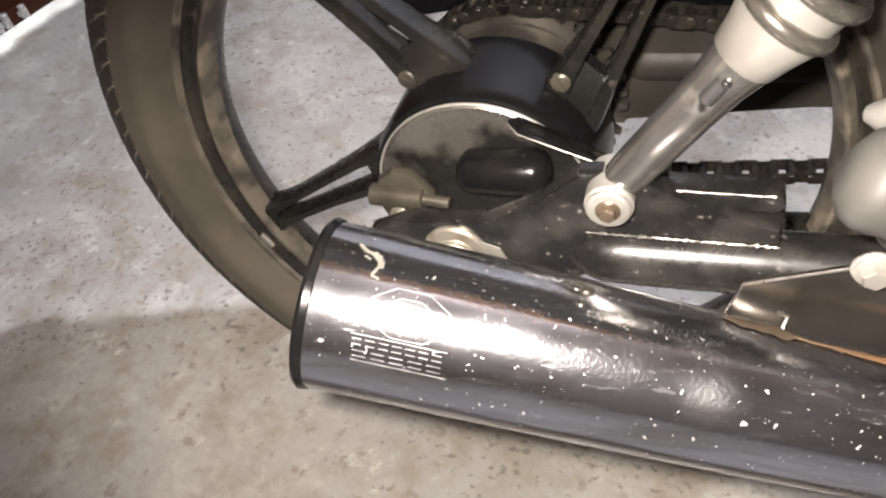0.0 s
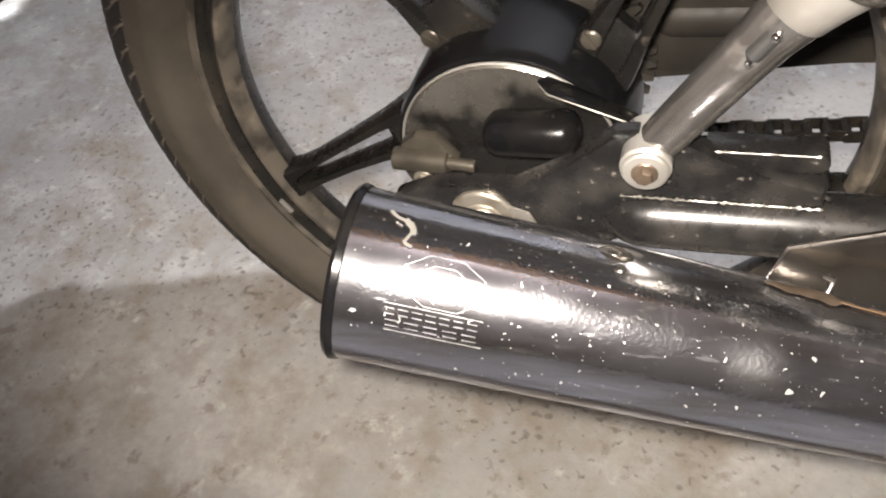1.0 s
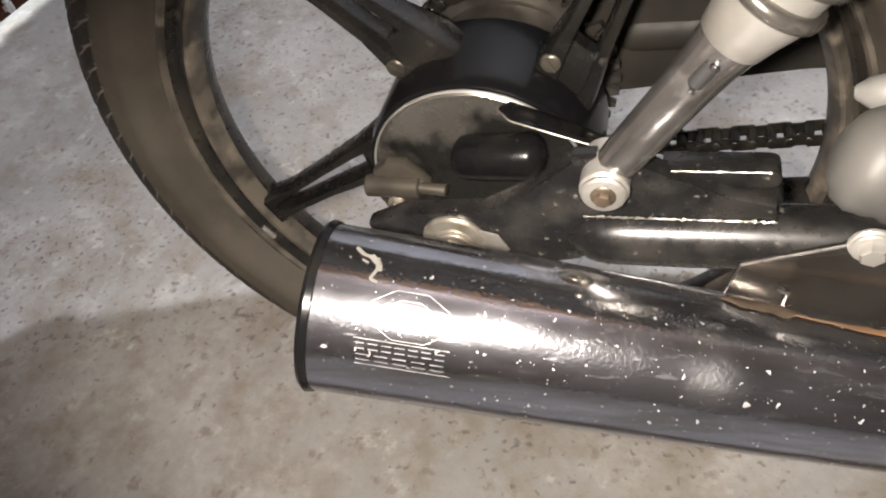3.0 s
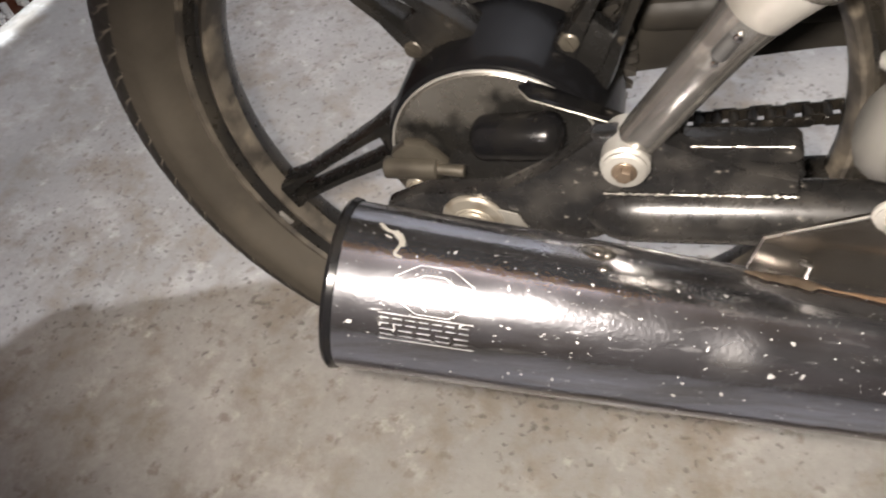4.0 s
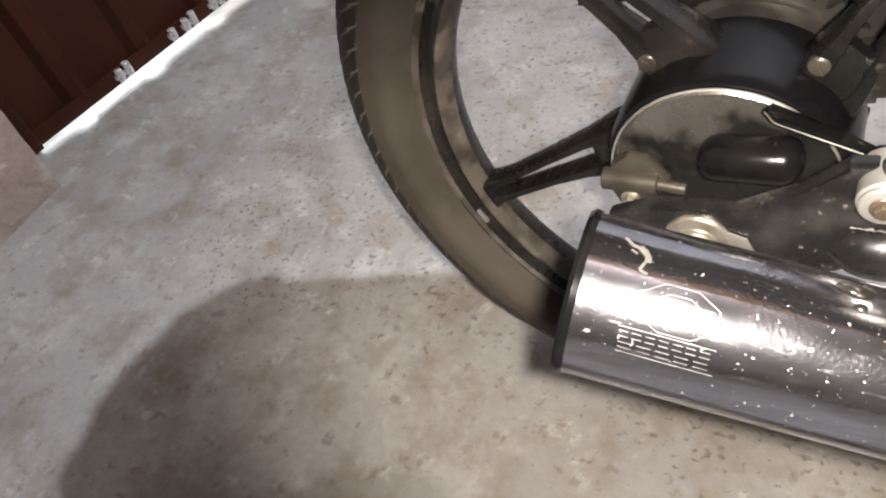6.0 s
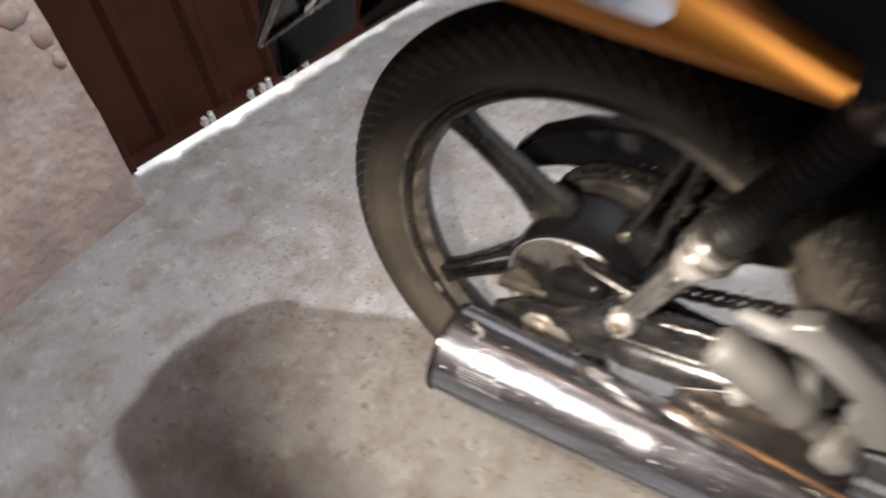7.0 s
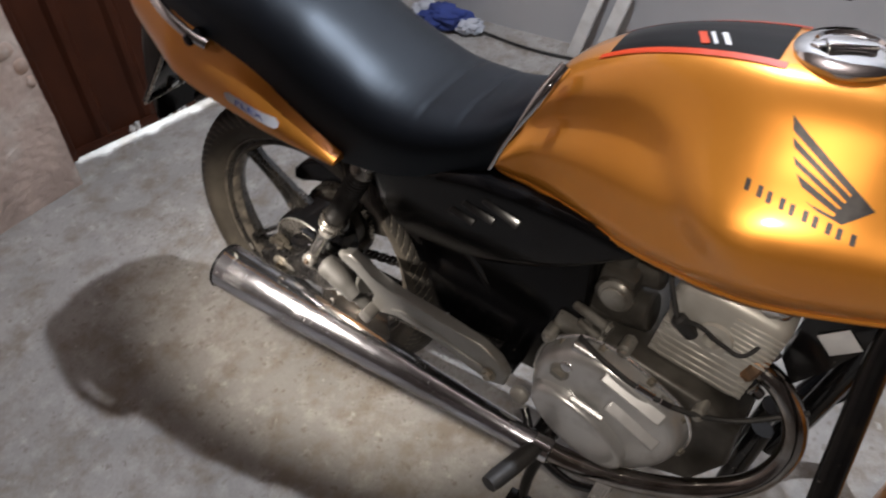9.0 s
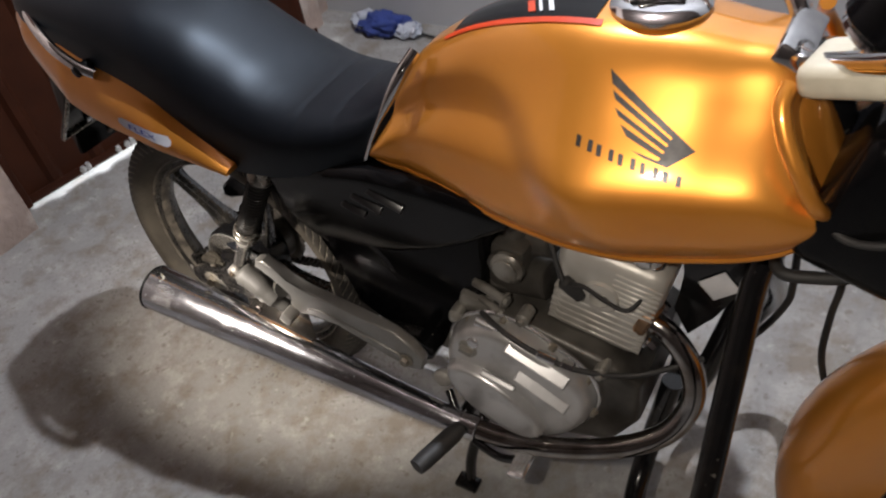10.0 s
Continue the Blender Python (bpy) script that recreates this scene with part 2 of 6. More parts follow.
CEMENT = floor_material()
PLASTER = mat("cement_render", (0.50, 0.390, 0.330), 0.85, 0, (0.37, 0.288, 0.243), 9.0, (0.38, 0.62), 38.0, 0.9, 0.008, third=(0.58, 0.51, 0.45), third_scale=6.0, third_at=(0.56, 0.68), spec=0.2)
GREY_WALL = mat("grey_plaster", (0.50, 0.50, 0.50), 0.85, 0, (0.41, 0.41, 0.415), 3.0, (0.35, 0.7), 60.0, 0.3, 0.003, spec=0.2)
GATE_STEEL = mat("brown_gate_paint", (0.054, 0.0165, 0.0078), 0.45, 0, (0.038, 0.0118, 0.006), 9.0, (0.35, 0.7), 90.0, 0.1, 0.001, spec=0.15)
RAW_STEEL = mat("worn_bright_steel", (0.62, 0.6, 0.57), 0.3, 1.0, (0.4, 0.38, 0.35), 30.0, (0.4, 0.7), 120.0, 0.1, 0.0005)
ORANGE = mat("metallic_orange_paint", (0.80, 0.320, 0.046), 0.33, 0.62, (0.74, 0.280, 0.038), 9.0, (0.3, 0.75), 60.0, 0.0, 0.0002, coat=1.0, rough_var=0.03)
VINYL = mat("black_vinyl", (0.0050, 0.0060, 0.0085), 0.43, 0, (0.0040, 0.0046, 0.0062), 12.0, (0.35, 0.7), 420.0, 0.08, 0.0004, rough_var=0.05, spec=0.38)
RUBBER = mat("dusty_tyre_rubber", (0.042, 0.0362, 0.028), 0.66, 0, (0.068, 0.059, 0.046), 9.0, (0.40, 0.62), 140.0, 0.3, 0.0008, third=(0.085, 0.071, 0.053), third_scale=24.0, third_at=(0.58, 0.80), spec=0.3)
BLACK_RUBBER = mat("black_rubber", (0.02, 0.02, 0.02), 0.6, 0, (0.03, 0.028, 0.026), 30.0, (0.4, 0.7), 200.0, 0.2, 0.0006)
WHEEL_PAINT = mat("dirty_black_wheel_paint", (0.010, 0.0093, 0.0083), 0.30, 0, (0.032, 0.0275, 0.0205), 15.0, (0.44, 0.66), 130.0, 0.12, 0.0006, third=(0.085, 0.071, 0.053), third_scale=34.0, third_at=(0.60, 0.78))
SPOKE_PAINT = mat("black_spoke_paint", (0.008, 0.0077, 0.0072), 0.26, 0, (0.020, 0.0178, 0.0145), 22.0, (0.46, 0.70), 130.0, 0.08, 0.0005, rough_var=0.08, third=(0.075, 0.065, 0.052), third_scale=48.0, third_at=(0.66, 0.78))
WHEEL_DUST = mat("dusty_rim_ridge", (0.090, 0.078, 0.062), 0.50, 0, (0.034, 0.0295, 0.024), 40.0, (0.44, 0.62), 150.0, 0.25, 0.0006, third=(0.16, 0.137, 0.105), third_scale=45.0, third_at=(0.56, 0.74))
FLAT_BLACK = mat("dusty_flat_black", (0.020, 0.018, 0.015), 0.55, 0, (0.034, 0.030, 0.024), 14.0, (0.4, 0.66), 160.0, 0.15, 0.0006, spec=0.3)
HUB_PAINT = mat("black_hub_paint", (0.005, 0.005, 0.0055), 0.20, 0, (0.012, 0.011, 0.0095), 22.0, (0.5, 0.75), 160.0, 0.04, 0.0004, rough_var=0.06, spec=0.20, third=(0.06, 0.052, 0.042), third_scale=70.0, third_at=(0.70, 0.80))
FRAME_PAINT = mat("black_frame_enamel", (0.0045, 0.0045, 0.005), 0.23, 0, (0.013, 0.0115, 0.0098), 26.0, (0.55, 0.78), 90.0, 0.04, 0.0004, coat=0.3, rough_var=0.06, spec=0.38, third=(0.17, 0.155, 0.135), third_scale=95.0, third_at=(0.68, 0.76))
SWING_PAINT = mat("chipped_swingarm_enamel", (0.0095, 0.0092, 0.0090), 0.28, 0, (0.042, 0.039, 0.035), 26.0, (0.46, 0.72), 110.0, 0.08, 0.0005, coat=0.25, rough_var=0.12, spec=0.5, third=(0.17, 0.155, 0.135), third_scale=170.0, third_at=(0.66, 0.73))
BLACK_PLASTIC = mat("black_plastic", (0.0030, 0.0030, 0.0036), 0.17, 0, (0.0045, 0.0045, 0.0045), 18.0, (0.4, 0.7), 120.0, 0.02, 0.0004, rough_var=0.04, spec=0.17)
PLATE_CHROME = mat("tarnished_dark_chrome", (0.15, 0.14, 0.125), 0.20, 0.9, (0.085, 0.075, 0.062), 24.0, (0.4, 0.68), 120.0, 0.05, 0.0004, rough_var=0.06, third=(0.24, 0.19, 0.13), third_scale=40.0, third_at=(0.62, 0.78))
CHROME = chrome_material("silencer_chrome", (0.66, 0.67, 0.73), 0.105, 0.62)
BRIGHT_CHROME = mat("bright_chrome", (0.75, 0.75, 0.76), 0.08, 1.0, (0.6, 0.6, 0.6), 25.0, (0.4, 0.7), 90.0, 0, rough_var=0.04)
CAST_ALU = mat("cast_aluminium", (0.43, 0.42, 0.39), 0.40, 0.6, (0.28, 0.265, 0.235), 18.0, (0.4, 0.7), 180.0, 0.15, 0.0006)
ENGINE_ALU = mat("grimy_engine_aluminium", (0.54, 0.525, 0.485), 0.40, 0.35, (0.38, 0.36, 0.32), 16.0, (0.42, 0.66), 140.0, 0.15, 0.0006, third=(0.11, 0.098, 0.08), third_scale=11.0, third_at=(0.56, 0.72))
BRIGHT_ALU = mat("polished_engine_cover", (0.78, 0.78, 0.78), 0.24, 0.85, (0.66, 0.65, 0.64), 10.0, (0.4, 0.7), 90.0, 0.03, 0.0004, rough_var=0.05)
HANGER_ALU = mat("satin_painted_aluminium", (0.27, 0.267, 0.255), 0.36, 0.5, (0.215, 0.207, 0.19), 14.0, (0.4, 0.7), 220.0, 0.06, 0.0005, third=(0.16, 0.14, 0.11), third_scale=26.0, third_at=(0.60, 0.8))
SHOCK_STEEL = mat("greasy_silver_steel", (0.38, 0.37, 0.35), 0.20, 0.92, (0.18, 0.168, 0.15), 22.0, (0.4, 0.66), 120.0, 0.05, 0.0004, rough_var=0.07, third=(0.62, 0.60, 0.56), third_scale=70.0, third_at=(0.58, 0.66))
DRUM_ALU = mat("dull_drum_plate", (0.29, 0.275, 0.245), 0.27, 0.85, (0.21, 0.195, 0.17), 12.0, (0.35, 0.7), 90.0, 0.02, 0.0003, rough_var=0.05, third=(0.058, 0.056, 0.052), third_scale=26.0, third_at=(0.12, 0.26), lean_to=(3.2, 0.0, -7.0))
ZINC = mat("zinc_bolt", (0.34, 0.315, 0.265), 0.36, 0.7, (0.20, 0.165, 0.12), 60.0, (0.45, 0.7), 200.0, 0.1, 0.0004)
RUSTY = mat("rusty_steel", (0.16, 0.10, 0.06), 0.45, 0.4, (0.34, 0.165, 0.06), 22.0, (0.45, 0.62), 120.0, 0.25, 0.0008, third=(0.30, 0.15, 0.05), third_scale=34.0, third_at=(0.6, 0.7))
PALE_RUST = mat("pale_brown_rust", (0.20, 0.155, 0.115), 0.40, 0.7, (0.11, 0.082, 0.058), 60.0, (0.4, 0.65), 140.0, 0.2, 0.0005)
CHAIN_STEEL = mat("oily_chain_steel", (0.016, 0.015, 0.014), 0.35, 0.5, (0.04, 0.034, 0.026), 80.0, (0.4, 0.7), 200.0, 0.1, 0.0004)
SPROCKET_STEEL = mat("worn_sprocket_steel", (0.16, 0.15, 0.135), 0.38, 0.8, (0.09, 0.08, 0.068), 30.0, (0.4, 0.7), 160.0, 0.1, 0.0004)
DECAL = mat("dark_decal", (0.020, 0.017, 0.016), 0.35, 0, (0.05, 0.042, 0.038), 50.0)
WHITE_DECAL = mat("white_decal", (0.72, 0.73, 0.75), 0.4, 0, (0.62, 0.63, 0.66), 40.0)
BLUE_DECAL = mat("blue_print", (0.05, 0.09, 0.32), 0.4, 0, (0.06, 0.1, 0.36), 40.0)
RED_DECAL = mat("red_decal", (0.62, 0.06, 0.015), 0.35, 0, (0.55, 0.05, 0.012), 30.0)
ENGRAVED = mat("pale_engraving", (0.44, 0.44, 0.44), 0.4, 0.5, (0.26, 0.26, 0.26), 160.0, (0.4, 0.6))
WHITE_WOOD = mat("white_painted_wood", (0.68, 0.67, 0.64), 0.6, 0, (0.52, 0.5, 0.46), 18.0, (0.45, 0.7), 90.0, 0.15, 0.001)
BLUE_CLOTH = mat("blue_cloth", (0.035, 0.06, 0.24), 0.9, 0, (0.02, 0.035, 0.14), 22.0, (0.4, 0.7), 300.0, 0.4, 0.001)
PALE_CLOTH = mat("pale_cloth", (0.5, 0.52, 0.56), 0.9, 0, (0.38, 0.4, 0.45), 22.0, (0.4, 0.7), 300.0, 0.4, 0.001)
PEG_RUBBER = mat("dusty_grey_rubber", (0.065, 0.063, 0.057), 0.6, 0, (0.042, 0.040, 0.036), 22.0, (0.4, 0.7), 160.0, 0.2, 0.0006)
TAIL_RED = mat("dark_red_lens", (0.09, 0.006, 0.005), 0.2, 0, (0.07, 0.005, 0.004), 20.0)
ARM_METAL = mat("dull_olive_metal", (0.085, 0.076, 0.060), 0.38, 0.5, (0.045, 0.039, 0.031), 40.0, (0.4, 0.7), 160.0, 0.1, 0.0004)
GRIME_ALU = mat("oily_dark_aluminium", (0.32, 0.31, 0.28), 0.34, 0.45, (0.13, 0.118, 0.10), 16.0, (0.4, 0.62), 150.0, 0.12, 0.0006)
SATIN_ALU = mat("satin_grey_cover", (0.62, 0.62, 0.615), 0.30, 0.6, (0.53, 0.525, 0.51), 7.0, (0.35, 0.7), 90.0, 0.0, 0.0005, rough_var=0.04, third=(0.26, 0.25, 0.23), third_scale=13.0, third_at=(0.52, 0.74))
DUST = mat("pale_groove_dust", (0.22, 0.195, 0.155), 0.9, 0, (0.10, 0.088, 0.07), 60.0, (0.35, 0.7), 200.0)
DARK_CASE = mat("oil_blackened_casting", (0.075, 0.069, 0.060), 0.40, 0.3, (0.11, 0.102, 0.090), 22.0, (0.45, 0.7), 150.0, 0.2, 0.0008, third=(0.03, 0.027, 0.023), third_scale=10.0, third_at=(0.5, 0.68))
PALE_ALU = mat("pale_cast_aluminium", (0.60, 0.585, 0.54), 0.40, 0.3, (0.48, 0.46, 0.415), 12.0, (0.4, 0.66), 180.0, 0.15, 0.0006, third=(0.20, 0.18, 0.145), third_scale=14.0, third_at=(0.60, 0.76))
VINYL.node_tree.nodes["Principled BSDF"].inputs["Specular Tint"].default_value = (0.72, 0.86, 1.0, 1)
SPRING_PAINT = mat("dusty_black_spring", (0.013, 0.0125, 0.0115), 0.5, 0, (0.026, 0.023, 0.019), 30.0, (0.4, 0.7), 160.0, 0.1, 0.0004, spec=0.35)
# Paler than ZINC: the light caught by the gate bolts is in the colour.
LIT_ZINC = mat("lit_zinc_plating", (0.80, 0.80, 0.79), 0.30, 0.55, (0.66, 0.65, 0.63), 30.0)
BARE_BRICK = mat("bare_orange_brick", (0.44, 0.28, 0.20), 0.9, 0, (0.37, 0.28, 0.23), 18.0, (0.4, 0.65), 60.0, 0.6, 0.004, third=(0.46, 0.38, 0.33), third_scale=30.0, third_at=(0.5, 0.66), spec=0.2)
UNSEEN_DARK = mat("unseen_dark_surface", (0.13, 0.10, 0.085), 0.9, 0, (0.09, 0.07, 0.06), 5.0, (0.35, 0.7), 40.0, 0.5, 0.005, spec=0.2)
GLOSS_BLACK = mat("polished_black_plastic", (0.004, 0.004, 0.005), 0.30, 0, (0.006, 0.006, 0.007), 30.0, spec=0.9, coat=1.0, rough_var=0.05)
# Paler than the satin cover: the facets' highlight is put into this colour.
LIT_FACET_ALU = mat("brushed_lit_facet", (0.84, 0.84, 0.84), 0.32, 0.7, (0.70, 0.70, 0.70), 18.0, (0.35, 0.65), 120.0, 0.05, 0.0004, rough_var=0.08)
CREAM = mat("cream_plastic", (0.62, 0.58, 0.46), 0.4, 0, (0.5, 0.46, 0.36), 25.0)

# ================= mesh helpers =================


def part(name, bm, material, parent=None, label="", sharp=38):
    """Links a bmesh as one mesh object under a thing or under a part."""
    bmesh.ops.recalc_face_normals(bm, faces=bm.faces)
    me = bpy.data.meshes.new(name)
    bm.to_mesh(me)
    bm.free()
    me.shade_smooth()
    me.set_sharp_from_angle(angle=radians(sharp))
    me.materials.append(material)
    ob = new(name, me)
    ob.parent = parent
    return tagged(ob, label) if label else ob


def thing(name, label, category, m=None, group="", kind=""):
    ob = new(name)
    ob.empty_display_size = 0.05
    ob.matrix_world = m or Matrix()
    return tagged(ob, label, category, group, kind)


def curve_through(ctrl, steps=8):
    """Catmull-Rom points through the control points, of any dimension."""
    c = [np.array(p, float) for p in ctrl]
    c = [2 * c[0] - c[1], *c, 2 * c[-1] - c[-2]]
    out = []
    for a, b, d, e in zip(c, c[1:], c[2:], c[3:]):
        for k in range(steps):
            u = k / steps
            out.append(0.5 * (2 * b + (d - a) * u + (2 * a - 5 * b + 4 * d - e) * u * u + (3 * b - a - 3 * d + e) * u ** 3))
    return [*out, c[-2]]


def skin(bm, rings, closed=True, caps=True):
    """Faces between rings of equal length."""
    vs = [[bm.verts.new(p) for p in r] for r in rings]
    n = len(vs[0])
    for a, b in zip(vs, vs[1:]):
        for k in range(n if closed else n - 1):
            bm.faces.new((a[k], a[(k + 1) % n], b[(k + 1) % n], b[k]))
    if caps and closed:
        bm.faces.new(vs[0][::-1])
        bm.faces.new(vs[-1])
    return vs


def sweep(bm, pts, radii, n=14, caps=True, flat=1.0):
    """A tube along points; radii: one value or one per point; flat squeezes it along its second axis."""
    pts = [Vector(p) for p in pts]
    radii = [radii] * len(pts) if isinstance(radii, (int, float)) else radii
    t0 = (pts[1] - pts[0]).normalized()
    u = t0.orthogonal().normalized()
    rings = []
    for k, p in enumerate(pts):
        t = (pts[min(k + 1, len(pts) - 1)] - pts[max(k - 1, 0)]).normalized()
        u = (u - t * u.dot(t)).normalized()
        v = t.cross(u)
        rings.append([p + (u * math.cos(a) + v * math.sin(a) * flat) * radii[k] for a in [2 * math.pi * i / n for i in range(n)]])
    skin(bm, rings, True, caps)
    return bm


def rod(bm, a, b, r, r2=None, n=18, bevel=0.12):
    """A straight round bar with softened rims."""
    a, b = Vector(a), Vector(b)
    r2 = r if r2 is None else r2
    e = min(bevel * min(r, r2), 0.3 * (b - a).length)
    d = (b - a).normalized()
    return sweep(bm, [a, a + d * e * 0.02, a + d * e, b - d * e, b - d * e * 0.02, b], [r - e, r - e * 0.95, r, r2, r2 - e * 0.95, r2 - e], n)


def lathe(bm, profile, centre=(0, 0, 0), n=64, ring=True, matrix=None):
    """Revolves (radius, y) pairs round the y axis; ring: the profile closes on itself."""
    rows = []
    for k in range(n):
        a = 2 * math.pi * k / n
        rows.append([bm.verts.new(Vector((centre[0] + r * math.cos(a), centre[1] + y, centre[2] + r * math.sin(a)))) for r, y in profile])
    m = len(profile)
    for k in range(n):
        p, q = rows[k], rows[(k + 1) % n]
        for i in range(m if ring else m - 1):
            bm.faces.new((p[i], p[(i + 1) % m], q[(i + 1) % m], q[i]))
    if not ring:
        for i in (0, m - 1):
            if profile[i][0] > 1e-5:
                bm.faces.new([r[i] for r in rows])
    if matrix:
        bmesh.ops.transform(bm, matrix=matrix, verts=bm.verts)
    return bm


def prism(bm, outline, y0, y1, bevel=0.0, seg=2):
    """An outline in x, z, thick from y0 to y1, with rounded edges."""
    a = [bm.verts.new((x, y0, z)) for x, z in outline]
    b = [bm.verts.new((x, y1, z)) for x, z in outline]
    n = len(a)
    fs = [bm.faces.new(a), bm.faces.new(b[::-1])] + [bm.faces.new((a[k], b[k], b[(k + 1) % n], a[(k + 1) % n])) for k in range(n)]
    if bevel:
        es = list({e for f in fs[:2] for e in f.edges})
        bmesh.ops.bevel(bm, geom=es, offset=bevel, segments=seg, affect="EDGES", profile=0.5)
    return bm


def box(bm, centre, size, rot=(0, 0, 0), bevel=0.003, seg=2):
    m = Matrix.LocRotScale(centre, Euler([radians(r) for r in rot]), size)
    got = bmesh.ops.create_cube(bm, size=1.0, matrix=m)
    if bevel:
        es = list({e for v in got["verts"] for e in v.link_edges})
        bmesh.ops.bevel(bm, geom=es, offset=bevel, segments=seg, affect="EDGES", profile=0.5)
    return bm


def ball(bm, centre, size, rot=(0, 0, 0), u=24, v=14):
    m = Matrix.LocRotScale(centre, Euler([radians(r) for r in rot]), size)
    bmesh.ops.create_uvsphere(bm, u_segments=u, v_segments=v, radius=1.0, matrix=m)
    return bm


def hexbolt(bm, at, direction, r, h):
    """A hexagon head with a washer under it."""
    at, d = Vector(at), Vector(direction).normalized()
    rod(bm, at, at + d * h * 0.3, r * 1.45, n=20)
    u = d.orthogonal().normalized()
    v = d.cross(u)
    rings = []
    for f, s in ((0.25, 1.0), (0.85, 1.0), (1.0, 0.86)):
        rings.append([at + d * h * f + (u * math.cos(k * math.pi / 3) + v * math.sin(k * math.pi / 3)) * r * s for k in range(6)])
    skin(bm, rings)
    return bm


def B():
    return bmesh.new()


# ================= the place =================
X_WALL, Y_FAR, Y_NEAR, X_END, HIGH = -1.03, 1.52, -3.4, 3.2, 2.75


def slab(name, lo, hi, material, label, category, cut=0.0):
    bm = B()
    c, s = [(a + b) / 2 for a, b in zip(lo, hi)], [b - a for a, b in zip(lo, hi)]
    box(bm, c, s, bevel=cut)
    ob = part(name, bm, material)
    return tagged(ob, label, category, kind="structure")


def floor_sheet():
    """One cement sheet with a slightly uneven surface and a worn ridge before the gate."""
    bm = B()
    nx, ny = 150, 140
    x0, x1, y0, y1 = -2.4, X_END + 0.15, Y_NEAR - 0.15, Y_FAR + 0.15
    vs = []
    for i in range(nx + 1):
        for j in range(ny + 1):
            x, y = x0 + (x1 - x0) * i / nx, y0 + (y1 - y0) * j / ny
            z = 0.003 * noise.noise((x * 3, y * 3, 0)) + 0.0015 * noise.noise((x * 11, y * 11, 3))
            z += 0.010 * max(0, min(1, (-0.86 - x + 0.03 * noise.noise((y * 9, 1, 0))) / 0.06))
            vs.append(bm.verts.new((x, y, z - 0.003)))
    for i in range(nx):
        for j in range(ny):
            a = i * (ny + 1) + j
            bm.faces.new((vs[a], vs[a + ny + 1], vs[a + ny + 2], vs[a + 1]))
    return tagged(part("floor", bm, CEMENT), "rough grey cement floor with dark pits and brownish stains", "floor", kind="structure")


floor_sheet()


def step_of(v, a, b):
    return max(0.0, min(1.0, (v - a) / (b - a)))


def broken_pier():
    """The wall beside the gate: thick cement render, its free edge chipped and wavy."""
    bm = B()
    ys = [Y_NEAR - 0.15, -1.6, -0.9, -0.6] + [-0.45 + 0.0255 * k for k in range(21)]
    zs = [-0.05 + 0.02 * k for k in range(70)] + [1.35 + 0.07 * k for k in range(1, 21)]
    rings = []

    def face(y, z):
        d = 0.004 * noise.noise((y * 4, z * 4, 0)) + 0.0025 * noise.noise((y * 17, z * 17, 4)) + 0.0015 * noise.noise((y * 50, z * 50, 8))
        hole = noise.noise((y * 11, z * 9, 2.5)) - 0.9 * max(0.0, -0.12 - y)
        return d - 0.014 * max(0.0, min(1.0, (hole - 0.26) / 0.10)) * step_of(z, 0.30, 0.42)

    for z in zs:
        chip = 0.004 * noise.noise((z * 7, 0.3, 0)) + 0.003 * noise.noise((z * 23, 1.3, 0)) + 0.016 * max(0, noise.noise((z * 3.1, 5, 2)) - 0.1)
        front = [(X_WALL + face(y, z), y - chip * max(0.0, min(1.0, (y + 0.12) / 0.10)), z) for y in ys]
        back = [(-1.19, 0.128 - chip * 0.3, z), (-1.22, 0.10, z), (-1.22, Y_NEAR - 0.15, z)]
        rings.append(front + back)
    skin(bm, rings)
    return tagged(part("wall_west", bm, PLASTER, sharp=60), "rough brownish cement wall with a chipped edge beside the gate", "wall", kind="structure")


pier = broken_pier()
for k, (y, z, w, h) in enumerate(((0.012, 0.452, 0.060, 0.042), (0.040, 0.398, 0.042, 0.040), (0.046, 0.350, 0.026, 0.036))):
    bm = B()
    rim = [(w * (0.5 + 0.13 * noise.noise((i * 0.9, k * 3.1, 0))) * math.cos(radians(a)), h * (0.5 + 0.15 * noise.noise((i * 0.8, k * 5.3, 4))) * math.sin(radians(a))) for i, a in enumerate(range(0, 360, 30))]
    skin(bm, [[(X_WALL + dx, y + a * f, z + b * f) for a, b in rim] for dx, f in ((-0.030, 1.0), (0.0015, 1.0), (0.005, 0.84))])
    part("brick", bm, BARE_BRICK, pier, "bare orange brick under fallen render", sharp=60)
slab("wall_west_far", (-1.22, 1.40, -0.05), (X_WALL + 0.02, Y_FAR, HIGH), PLASTER, "rough cement wall beyond the gate", "wall")
# Added filler: blocks outside lamp light that leaks past the gate's end.
slab("wall_gap_filler", (-1.22, 1.27, -0.05), (-0.945, 1.40, HIGH), PLASTER, "added cement filler closing the gap beside the gate", "wall")
slab("wall_lintel", (-1.22, 0.10, 2.15), (X_WALL, 1.30, HIGH), PLASTER, "cement wall above the gate", "wall")
slab("wall_north", (-1.22, Y_FAR, -0.05), (X_END, Y_FAR + 0.15, HIGH), GREY_WALL, "smooth grey plastered wall behind the motorcycle", "wall")
# Added out of view; their dark surface keeps reflections and bounce light low.
slab("wall_south", (-1.22, Y_NEAR - 0.15, -0.05), (X_END, Y_NEAR, HIGH), UNSEEN_DARK, "added dark wall out of view", "wall")
slab("wall_east", (X_END, Y_NEAR - 0.15, -0.05), (X_END + 0.15, Y_FAR + 0.15, HIGH), UNSEEN_DARK, "added dark wall out of view", "wall")
